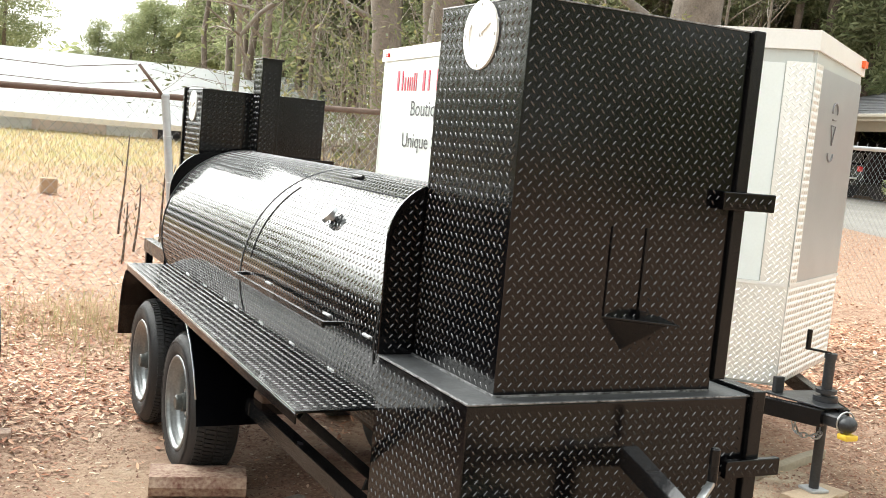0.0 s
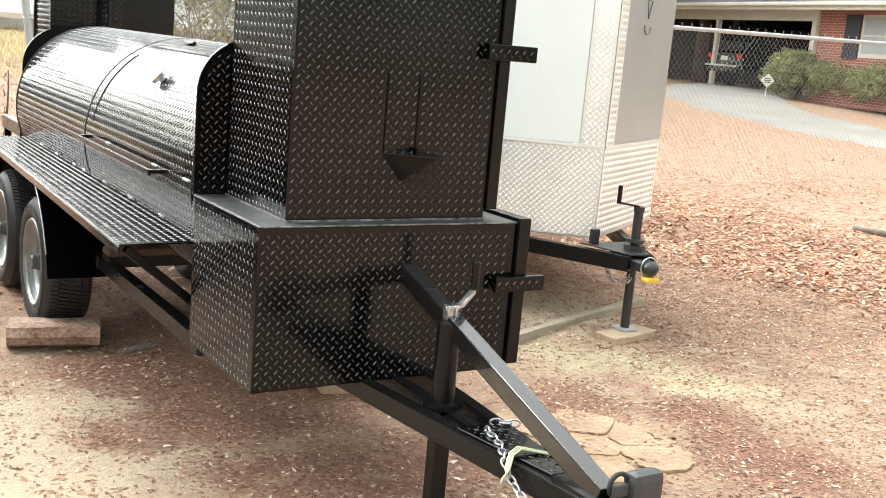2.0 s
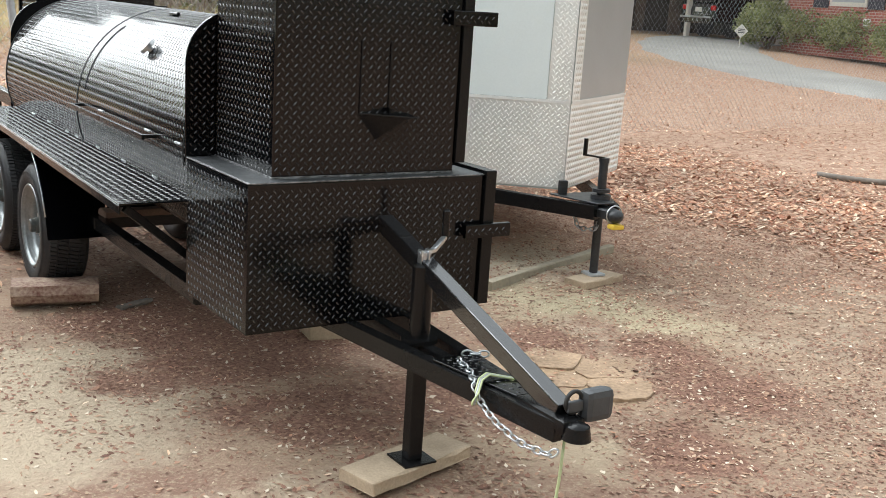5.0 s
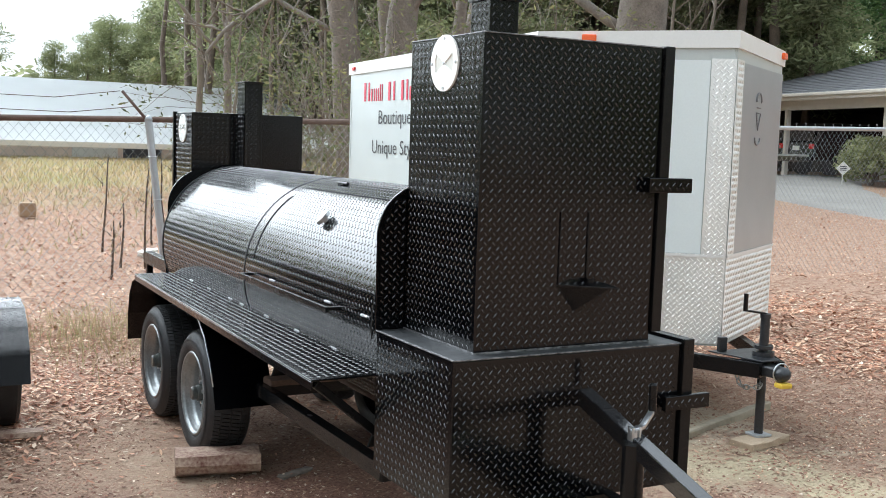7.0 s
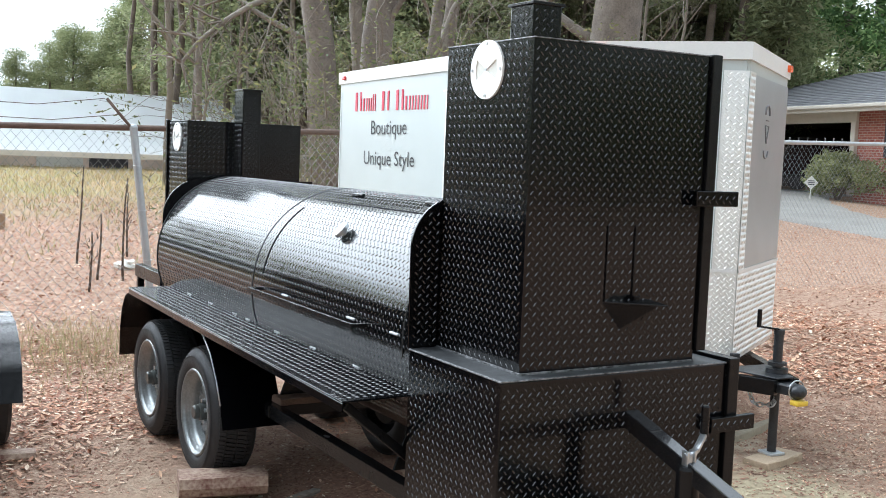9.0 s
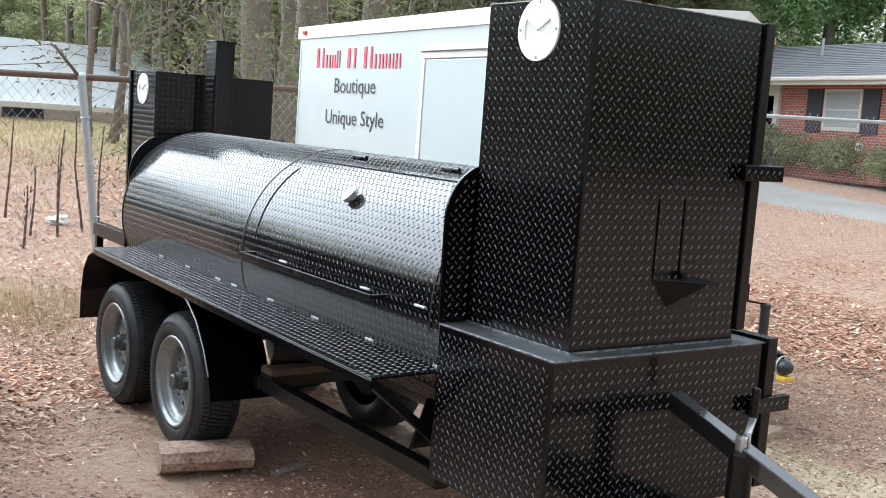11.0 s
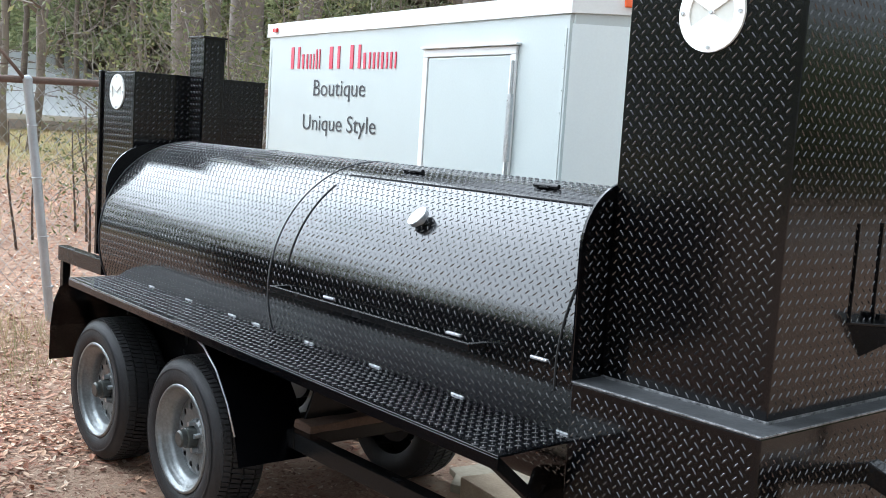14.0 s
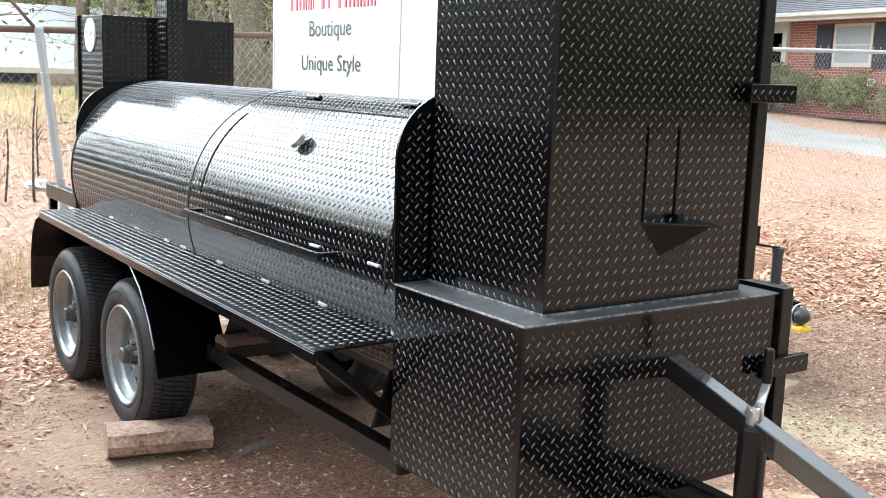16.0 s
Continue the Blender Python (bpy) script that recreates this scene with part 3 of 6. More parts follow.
def tread_box(name, x0, x1, y0, y1, z0, z1, mat, parent, sides, label=""):
    """A sheet-steel box with tread bars on the named sides."""
    bm = bmesh.new()
    box(bm, x0, x1, y0, y1, z0, z1, 0.003)
    lv, lf = [], []
    mg = 0.006
    if "front" in sides:
        tread_lugs(lv, lf, plane_place((x0, y0, z0), (1, 0, 0), (0, 0, 1)), mg, x1 - x0 - mg, mg, z1 - z0 - mg)
    if "left" in sides:
        tread_lugs(lv, lf, plane_place((x0, y1, z0), (0, -1, 0), (0, 0, 1)), mg, y1 - y0 - mg, mg, z1 - z0 - mg)
    if "top" in sides:
        tread_lugs(lv, lf, plane_place((x0, y0, z1), (1, 0, 0), (0, 1, 0)), mg, x1 - x0 - mg, mg, y1 - y0 - mg)
    return plate_part(name, bm, mat, parent, (lv, lf), label)


# firebox
firebox = tread_box("firebox", 1.466, 2.345, 2.41, 2.95, 0.458, 0.94, BLACK, smoker, ("front", "left"))
bm = bmesh.new()
outline(bm, [(1.466, 2.41), (2.345, 2.41), (2.345, 2.95), (1.466, 2.95)], 0.006, "z", 0.94, 0.002)
part("firebox_top", bm, DUST_AND_SHEEN, firebox)
bm = bmesh.new()
box(bm, 2.347, 2.392, 2.396, 2.955, 0.474, 0.958, 0.004)
part("firebox_door", bm, FRAME, firebox, "plain black door on the end of the firebox")
tread_box("door_latch", 2.26, 2.452, 2.374, 2.394, 0.724, 0.773, BLACK, firebox, ("front",))
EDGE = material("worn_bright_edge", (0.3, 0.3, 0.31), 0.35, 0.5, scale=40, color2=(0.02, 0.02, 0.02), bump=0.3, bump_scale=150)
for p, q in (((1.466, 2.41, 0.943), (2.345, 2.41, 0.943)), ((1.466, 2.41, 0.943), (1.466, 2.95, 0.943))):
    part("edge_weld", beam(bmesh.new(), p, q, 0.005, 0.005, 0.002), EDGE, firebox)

# near cabinet on the firebox
CX0, CX1, CY0, CY1, CZ0, CZ1 = 1.565, 2.246, 2.463, 2.942, 0.948, 1.922
cabinet = tread_box("warming_cabinet", CX0, CX1, CY0, CY1, CZ0, CZ1, BLACK, smoker, ("front", "left"))
bm = bmesh.new()
box(bm, CX1 + 0.002, CX1 + 0.042, CY0 - 0.012, CY1 + 0.01, 0.98, 1.927, 0.004)
part("cabinet_door", bm, FRAME, cabinet, "plain black door frame on the cabinet's end")
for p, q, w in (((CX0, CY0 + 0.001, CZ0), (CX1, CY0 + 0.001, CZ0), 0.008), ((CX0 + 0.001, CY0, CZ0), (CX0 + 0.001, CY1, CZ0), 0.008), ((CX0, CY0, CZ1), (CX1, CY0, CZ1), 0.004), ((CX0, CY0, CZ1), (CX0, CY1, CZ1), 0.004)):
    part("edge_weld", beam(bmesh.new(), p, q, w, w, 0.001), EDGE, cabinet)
tread_box("door_latch", 2.188, 2.37, CY0 - 0.036, CY0 - 0.014, 1.448, 1.497, BLACK, cabinet, ("front",))
bm = bmesh.new()
for x, w in ((1.866, 0.002), (1.976, 0.004)):
    box(bm, x - w, x + w, CY0 - 0.005, CY0 + 0.001, 1.15, 1.385, 0.001)
part("damper_slide", bm, FRAME, cabinet)
bm = bmesh.new()
outline(bm, [(1.86, CY0), (2.05, CY0), (2.012, CY0 - 0.128)], 0.006, "z", 1.147, 0.001)
tri = [Vector((1.862, CY0, 1.146)), Vector((1.985, CY0 - 0.105, 1.146)), Vector((1.93, CY0, 1.064))]
fr_ = [bm.verts.new(q) for q in tri]
bk_ = [bm.verts.new(q + Vector((0.005, 0.004, 0))) for q in tri]
bm.faces.new(fr_)
bm.faces.new(bk_)
for i in range(3):
    bm.faces.new((fr_[i - 1], fr_[i], bk_[i], bk_[i - 1]))
rod(bm, (1.977, CY0 - 0.02, 1.15), (1.977, CY0 - 0.02, 1.168), 0.012)
part("corner_bracket", bm, FRAME, cabinet, "triangular black bracket shelf with a gusset")


def chimney(x0, x1, y0, y1, z0, z1, parent):
    ch = tread_box("chimney", x0, x1, y0, y1, z0, z1, BLACK, parent, ("front", "left"))
    bm = bmesh.new()
    box(bm, x0 - 0.008, x1 + 0.008, y0 - 0.008, y1 + 0.008, z1 - 0.004, z1 + 0.006, 0.002)
    part("chimney_cap", bm, FRAME, ch)


chimney(1.722, 1.83, 2.70, 2.825, CZ1, 2.058, cabinet)


def vent_disc(x, y, z, r, parent):
    """Round white damper on a face that looks along -x, with a bow-tie opening."""
    bm = bmesh.new()
    t, n = 0.007, 48
    # ring and two solid sectors; the openings lie left and right of the pivot
    gaps = [(-28, 28), (152, 208)]
    ri0, ri1 = 0.08 * r, 0.68 * r
    for k in range(n):
        a0, a1 = 360 * k / n, 360 * (k + 1) / n
        mid = (a0 + a1) / 2
        mid = mid - 360 if mid > 270 else mid
        inside = any(g0 < mid < g1 for g0, g1 in gaps)
        for ra, rb in ((0.0, ri0), (ri0, ri1), (ri1, r)):
            if inside and ra == ri0:
                continue
            pts = [(ra, a0), (rb, a0), (rb, a1), (ra, a1)] if ra else [(0, 0), (rb, a0), (rb, a1)]
            lo = [bm.verts.new((x - t, y + q * math.cos(radians(a)), z + q * math.sin(radians(a)))) for q, a in pts]
            bm.faces.new(lo)
    bmesh.ops.remove_doubles(bm, verts=bm.verts, dist=1e-5)
    bmesh.ops.solidify(bm, geom=bm.faces[:], thickness=-t)
    disc = part("vent_disc", bm, WHITE, parent, "round white damper plate with a bow-tie opening")
    bm = bmesh.new()
    rod(bm, (x - 0.0032, y, z), (x + 0.001, y, z), 0.8 * r, seg=32)
    part("damper_blade", bm, material("dusty_white_blade", (0.62, 0.62, 0.57), 0.6, var=0.1), disc)
    for a, q in ((0, 0.88), (90, 0.88), (180, 0.88), (270, 0.88), (0, 0)):
        c = Vector((x, y + q * r * math.cos(radians(a)), z + q * r * math.sin(radians(a))))
        part("rivet", rod(bmesh.new(), c - Vector((0.0105, 0, 0)), c - Vector((0.003, 0, 0)), 0.0045, seg=8), ZINC, disc)
    return disc


vent_disc(CX0, 2.702, 1.84, 0.089, cabinet)


# tank
def tank_place(u, v):
    """u runs along the tank, v round it from the foot of the camera side over the top."""
    a = v / TR
    n = Vector((-math.cos(a), 0, math.sin(a)))
    return Vector((XC, u, TZ)) + n * TR, Vector((0, -1, 0)), Vector((math.sin(a), 0, math.cos(a))), n


def build_tank():
    bm = bmesh.new()
    seg = 96
    rings = []
    for y in np.linspace(Y0, Y1, 9):
        rings.append([bm.verts.new((XC + TR * math.cos(2 * math.pi * k / seg), y, TZ + TR * math.sin(2 * math.pi * k / seg))) for k in range(seg)])
    for r0, r1 in zip(rings, rings[1:]):
        for k in range(seg):
            bm.faces.new((r0[k], r0[(k + 1) % seg], r1[(k + 1) % seg], r1[k])).smooth = True
    for ring in (rings[0], rings[-1]):
        bm.faces.new([bm.verts.new(v.co) for v in ring])
    lv, lf = [], []
    seam = 4.44
    tread_lugs(lv, lf, tank_place, Y0 + 0.01, Y1 - 0.01, -0.75 * TR, 1.95 * TR, lambda u, v: abs(u - seam) > 0.016)
    return plate_part("tank", bm, TANKPAINT, smoker, (lv, lf), "black tread-plate cooking drum reflecting the sky")


tank = build_tank()


def arc_points(y, a0, a1, r, n=30):
    return [(XC - r * math.cos(radians(a)), y, TZ + r * math.sin(radians(a))) for a in np.linspace(a0, a1, n)]


tube("ring_weld", arc_points(4.44, -40, 110, TR + 0.0005), 0.0032, SEAM, tank, "weld bead round the drum")
tube("end_weld", arc_points(Y1 - 0.004, -40, 110, TR + 0.001), 0.0035, SEAM, tank, "bright weld bead at the drum's end")
# the lid: its cut lines, hinges, handle and thermometer
GAP = material("dark_gap", (0.004, 0.004, 0.004), 0.9, var=0.2)
tube("lid_gap", arc_points(4.33, 10, 55, TR + 0.0008), 0.0032, GAP, tank, seg=6)
tube("lid_gap", arc_points(3.02, -6, 64, TR + 0.0008), 0.0038, GAP, tank, seg=6)
tube("lid_gap", [(XC - (TR + 0.0012) * math.cos(radians(64)), y, TZ + (TR + 0.0012) * math.sin(radians(64))) for y in np.linspace(3.02, 4.33, 12)], 0.003, GAP, tank, seg=6)
for y in (3.42, 4.06):
    bm = bmesh.new()
    a = radians(74)
    p = Vector((XC - (TR + 0.012) * math.cos(a), y, TZ + (TR + 0.012) * math.sin(a)))
    rod(bm, p - Vector((0, 0.05, 0.004)), p + Vector((0, 0.05, -0.004)), 0.008, seg=12)
    beam(bm, p - Vector((0.012, 0, 0.009)), p + Vector((0.012, 0, -0.006)), 0.04, 0.004, 0.001)
    part("hinge", bm, FRAME, tank)
handle = bmesh.new()
box(handle, 1.412, 1.424, 3.28, 4.32, 0.955, 0.976, 0.002)
for y in (3.28, 4.302):
    box(handle, 1.424, 1.49, y, y + 0.018, 0.962, 0.975, 0.002)
part("lid_handle", handle, FRAME, tank, "long black bar handle along the lid")
for y in (3.08, 3.42, 4.05):
    bm = bmesh.new()
    box(bm, XC - TR - 0.006, XC - TR + 0.006, y - 0.03, y + 0.03, 0.968, 0.976, 0.003)
    part("weld_tab", bm, WELD, tank, "bare metal weld tab")
bm = bmesh.new()
ga = radians(42)
gp, gn = Vector((XC - TR * math.cos(ga), 3.735, TZ + TR * math.sin(ga))), Vector((-math.cos(ga), 0.13, math.sin(ga))).normalized()
rod(bm, gp, gp + gn * 0.02, 0.013)
rod(bm, gp + gn * 0.014, gp + gn * 0.03, 0.035, seg=28)
gauge = part("thermometer", bm, ZINC, tank, "round steel thermometer")
bm = bmesh.new()
rod(bm, gp + gn * 0.0302, gp + gn * 0.0315, 0.031, seg=28)
part("dial", bm, WHITE, gauge, "white dial face")


def end_plate(name, left, right, top, bottom, y, rad, parent, lugs):
    bm = bmesh.new()
    pts = [(right, bottom), (right, top)]
    pts += [(left + rad - rad * math.sin(radians(a)), top - rad + rad * math.cos(radians(a))) for a in np.linspace(0, 90, 14)]
    pts += [(left, bottom)]
    outline(bm, pts, 0.008, "y", y, 0.002)
    lv, lf = [], []
    if lugs:
        def keep(u, v):
            x, z = left + u, bottom + v
            return x < CX0 - 0.01 and (z < top - rad or x > left + rad or math.hypot(x - left - rad, z - top + rad) < rad - 0.018) and u > 0.012
        tread_lugs(lv, lf, plane_place((left, y, bottom), (1, 0, 0), (0, 0, 1)), 0, 0.16, 0, top - bottom, keep)
    plate_part(name, bm, BLACK, parent, (lv, lf))


end_plate("near_end_plate", 1.458, 2.41, 1.442, 0.948, 2.945, 0.17, smoker, True)
end_plate("far_end_plate", 1.51, 2.43, 1.385, 0.78, 5.982, 0.22, smoker, False)

# far cabinet with its chimney
farcab = tread_box("rear_cabinet", 1.672, 2.38, 6.07, 6.45, 0.84, 1.726, BLACK, smoker, ("front", "left"))
chimney(1.952, 2.062, 5.92, 6.068, 1.34, 1.912, farcab)
vent_disc(1.672, 6.265, 1.627, 0.085, farcab)
bm = bmesh.new()
box(bm, 1.66, 1.69, 6.452, 6.48, 0.8, 1.732, 0.003)
part("cabinet_door", bm, FRAME, farcab)

# side shelf
SHZ = 0.79


def build_shelf():
    bm = bmesh.new()
    outline(bm, [(1.228, 2.945), (1.52, 2.953), (1.52, 5.8), (1.278, 5.8)], 0.006, "z", SHZ - 0.006, 0.001)
    outline(bm, [(1.228, 2.945), (1.233, 2.945), (1.283, 5.8), (1.278, 5.8)], -0.03, "z", SHZ - 0.0065, 0.001)
    lv, lf = [], []
    edge = lambda y: 1.228 + 0.05 * (y - 2.945) / 2.855
    tread_lugs(lv, lf, plane_place((1.22, 5.8, SHZ), (0, -1, 0), (1, 0, 0)), 0.006, 2.84, 0, 0.3, lambda u, v: edge(5.8 - u) + 0.012 < 1.22 + v < 1.51)
    return plate_part("side_shelf", bm, BLACK, smoker, (lv, lf), "black tread-plate side shelf")


shelf = build_shelf()
for y in (3.0, 3.42, 3.82, 4.2, 4.56, 4.74, 5.1, 5.45):
    bm = bmesh.new()
    box(bm, 1.506, 1.53, y - 0.028, y + 0.028, SHZ - 0.002, SHZ + 0.006, 0.003)
    part("weld_tab", bm, WELD, shelf, "bare metal weld tab")
bm = bmesh.new()
beam(bm, (1.27, 3.02, SHZ - 0.03), (1.56, 3.02, 0.52), 0.03, 0.03)
part("shelf_brace", bm, FRAME, shelf)

# chassis
for x in (1.53, 2.34):
    bm = bmesh.new()
    box(bm, x - 0.025, x + 0.025, 2.96, 6.52, 0.4, 0.46, 0.004)
    part("frame_rail", bm, FRAME, smoker)
    bm = bmesh.new()
    box(bm, x - 0.025, x + 0.025, 6.0, 6.56, 0.76, 0.835, 0.004)
    box(bm, x - 0.02, x + 0.02, 6.5, 6.54, 0.46, 0.76, 0.004)
    part("rear_frame", bm, FRAME, smoker)
for y in (2.99, 4.28, 5.3, 6.48):
    bm = bmesh.new()
    box(bm, 1.5, 2.37, y - 0.025, y + 0.025, 0.402, 0.458, 0.004)
    part("cross_member", bm, FRAME, smoker)
for y in (3.2, 4.3, 5.6):
    bm = bmesh.new()
    outline(bm, [(1.56, 0.455), (2.31, 0.455), (2.25, 0.62), (1.62, 0.62)], 0.01, "y", y, 0.001)
    part("tank_saddle", bm, FRAME, smoker)
# fenders: a folded skirt over both wheels
WX, WY, WZ, WR = 1.345, (4.8, 5.62), 0.316, 0.31


def fender(x0, x1, side):
    bm = bmesh.new()
    prof = [(4.275, 0.36), (4.31, 0.46), (4.37, 0.56), (4.46, 0.66), (4.56, 0.725), (4.66, 0.752), (5.2, 0.758), (5.88, 0.752), (5.97, 0.72), (6.04, 0.64), (6.075, 0.52), (6.085, 0.36)]
    lo = [bm.verts.new((x0, y, z)) for y, z in prof]
    hi = [bm.verts.new((x1, y, z)) for y, z in prof]
    for i in range(len(prof) - 1):
        bm.faces.new((lo[i], lo[i + 1], hi[i + 1], hi[i])).smooth = True
    bmesh.ops.solidify(bm, geom=bm.faces[:], thickness=0.004)
    f = part("fender", bm, BLACK, smoker)
    bm = bmesh.new()
    outline(bm, [(y, z) for y, z in prof], 0.004, "x", x1 if side < 0 else x0 - 0.004, 0)
    part("inner_skirt", bm, FRAME, f)
    tube("bright_edge", [(x0 if side < 0 else x1, y, z) for y, z in prof[1:6]], 0.0035, ZINC, f, "worn bright lip")


fender(1.3, 1.57, -1)
fender(2.31, 2.58, 1)


def wheel(y, x, side):
    """side -1: the outer face looks along -x."""
    s = side
    c = (x, y, WZ)
    R, W = WR, 0.2
    bm = bmesh.new()
    prof = [(0.012, 0.2), (0.0, 0.208), (-0.008, 0.225), (-0.012, 0.25), (-0.006, 0.278), (0.008, 0.294), (0.022, R - 0.006)]
    n_in = len(prof)
    for a in (0.05, 0.085, 0.12, 0.15):
        prof += [(a, R - 0.004)]
    prof += [(0.178, R - 0.006), (0.192, 0.294), (0.206, 0.275), (0.21, 0.25), (0.2, 0.21), (0.19, 0.2)]
    lathe(bm, [(-s * a, r) for a, r in prof], c, "x", 72)
    lathe(bm, [(s * 0.0115, 0.262), (s * 0.0135, 0.266), (s * 0.0115, 0.27)], c, "x", 72)
    lathe(bm, [(s * 0.0065, 0.228), (s * 0.0095, 0.231), (s * 0.0075, 0.235)], c, "x", 72)
    for f in bm.faces:
        f.smooth = True
    # tread blocks
    tyre = None
    body_bm, bm = bm, bmesh.new()
    nb = 92
    for row, (a0, a1, off) in enumerate(((0.018, 0.046, 0.0), (0.053, 0.095, 0.5), (0.104, 0.146, 0.0), (0.153, 0.18, 0.5))):
        for k in range(nb):
            t0, t1 = 2 * math.pi * (k + off + 0.12) / nb, 2 * math.pi * (k + off + 0.8) / nb
            skew = 0.03 if row in (1, 2) else 0.012
            vs = []
            for rr in (R - 0.008, R + 0.004):
                for a, t in ((a0, t0), (a1, t0 + skew), (a1, t1 + skew), (a0, t1)):
                    rad_ = rr - (0.006 if row in (0, 3) and a in (0.018, 0.18) else 0)
                    vs.append(bm.verts.new((c[0] - s * a, c[1] + rad_ * math.cos(t), c[2] + rad_ * math.sin(t))))
            for q in ((4, 5, 6, 7), (0, 1, 5, 4), (1, 2, 6, 5), (2, 3, 7, 6), (3, 0, 4, 7)):
                bm.faces.new([vs[i] for i in q])
    top = bpy.data.objects.new("wheel", None)
    scene.collection.objects.link(top)
    top.parent = smoker
    ORIGIN[top] = ORIGIN[smoker]
    tyre = part("tyre", body_bm, RUBBER, top, "black rubber tyre")
    tagged(part("tread", bm, RUBBER, tyre), kind="stuff")
    # rim barrel and pierced disc
    bm = bmesh.new()
    lathe(bm, [(-s * a, r) for a, r in ((-0.002, 0.208), (-0.008, 0.203), (-0.006, 0.196), (0.004, 0.191), (0.012, 0.187), (0.013, 0.179), (0.02, 0.176), (0.023, 0.168), (0.03, 0.164), (0.035, 0.157), (0.05, 0.155), (0.072, 0.152))], c, "x", 64)
    for f in bm.faces:
        f.smooth = True
    rim = part("rim", bm, RIM, top, "silver painted steel rim")
    bm = bmesh.new()
    holes, ro, ri = 12, 0.153, 0.066
    depth = 0.07
    for h in range(holes):
        c0 = 2 * math.pi * h / holes + 0.2
        half = math.pi / holes
        n = 24
        rim_pts, hole_pts = [], []
        for k in range(n):
            t = 2 * math.pi * k / n
            cu, cv = math.cos(t), math.sin(t)
            m_ = max(abs(cu), abs(cv))
            su, sv = cu / m_, cv / m_
            rr, aa = (ro + ri) / 2 + sv * (ro - ri) / 2, c0 + su * half
            x_off = depth - 0.012 * (1 - abs(sv))
            rim_pts.append(bm.verts.new((c[0] - s * x_off, c[1] + rr * math.cos(aa), c[2] + rr * math.sin(aa))))
            rh, ah = 0.117 + 0.015 * cv, c0 + 0.0115 * cu / 0.117
            hole_pts.append(bm.verts.new((c[0] - s * (depth - 0.012), c[1] + rh * math.cos(ah), c[2] + rh * math.sin(ah))))
        for k in range(n):
            bm.faces.new((rim_pts[k], rim_pts[(k + 1) % n], hole_pts[(k + 1) % n], hole_pts[k]))
    lathe(bm, [(-s * depth, ri), (-s * (depth - 0.012), 0.058), (-s * (depth - 0.012), 0.03)], c, "x", 48)
    bmesh.ops.remove_doubles(bm, verts=bm.verts, dist=0.0005)
    bmesh.ops.solidify(bm, geom=bm.faces[:], thickness=0.004)
    part("wheel_disc", bm, RIM, rim, "pierced silver wheel disc")
    bm = bmesh.new()
    lathe(bm, [(-s * a, r) for a, r in ((0.08, 0.042), (0.03, 0.041), (0.018, 0.039), (0.015, 0.034), (-0.004, 0.033), (-0.01, 0.027), (-0.01, 0.0001))], c, "x", 24)
    part("hub", bm, HUB, rim, "greasy dark hub with a cap", True)
    for k in range(5):
        a = 2 * math.pi * k / 5 + 0.3
        bm = bmesh.new()
        q = Vector((c[0], c[1] + 0.052 * math.cos(a), c[2] + 0.052 * math.sin(a)))
        rod(bm, q - Vector((s * 0.066, 0, 0)), q - Vector((s * 0.03, 0, 0)), 0.01, seg=6)
        part("wheel_nut", bm, ZINC, rim)
    # drum widened to fill the barrel: its dark face paints shade behind the holes
    bm = bmesh.new()
    rod(bm, (c[0] - s * 0.085, c[1], c[2]), (c[0] - s * 0.17, c[1], c[2]), 0.15, seg=40)
    part("brake_drum", bm, DULL, rim)


for y in WY:
    wheel(y, WX, -1)
    wheel(y, 3.87 - WX, 1)
    bm = bmesh.new()
    rod(bm, (1.45, y, WZ), (2.42, y, WZ), 0.035)
    part("axle", bm, DULL, smoker)

# tongue
COUP = Vector((1.955, 1.42, 0.44))
for x in (1.785, 2.115):
    bm = bmesh.new()
    beam(bm, (x, 2.95, 0.435), (COUP.x + (x - 1.95) * 0.12, 1.42, 0.44), 0.042, 0.06)
    part("tongue_beam", bm, FRAME, smoker)
bm = bmesh.new()
beam(bm, (1.945, 2.95, 0.44), (1.95, 1.75, 0.44), 0.04, 0.05)
part("tongue_beam", bm, FRAME, smoker)
bm = bmesh.new()
beam(bm, (1.955, 2.42, 0.797), (1.958, 1.44, 0.483), 0.052, 0.052)
part("diagonal_brace", bm, SCUFFED, smoker, "square black tube brace from firebox to coupler")
bm = bmesh.new()
outline(bm, [(1.872, 1.95), (2.032, 1.95), (1.985, 1.6), (1.925, 1.6)], 0.006, "z", 0.471, 0.001)
lv, lf = [], []
tread_lugs(lv, lf, plane_place((1.86, 1.6, 0.477), (1, 0, 0), (0, 1, 0)), 0.0, 0.18, 0.01, 0.34, lambda u, v: abs(u - 0.092) < 0.022 + 0.13 * v, 0.9, 0.03)
plate_part("tongue_plate", bm, BLACK, smoker, (lv, lf), "small black tread plate between the tongue beams")
jack = part("jack", rod(rod(bmesh.new(), (1.945, 2.145, 0.46), (1.945, 2.145, 0.715), 0.034, seg=24), (1.945, 2.145, 0.465), (1.945, 2.145, 0.48), 0.06, seg=24), FRAME, smoker, "black swivel trailer jack", True)
bm = bmesh.new()
box(bm, 1.92, 1.97, 2.12, 2.17, 0.062, 0.47, 0.006)
part("jack_leg", bm, FRAME, jack)
bm = bmesh.new()
box(bm, 1.885, 2.005, 2.085, 2.205, 0.057, 0.064, 0.002)
part("jack_foot", bm, FRAME, jack)
bm = bmesh.new()
rod(bm, (1.945, 2.145, 0.712), (1.945, 2.145, 0.722), 0.036, 0.033, seg=20)
part("jack_cap", bm, FRAME, jack)
bm = bmesh.new()
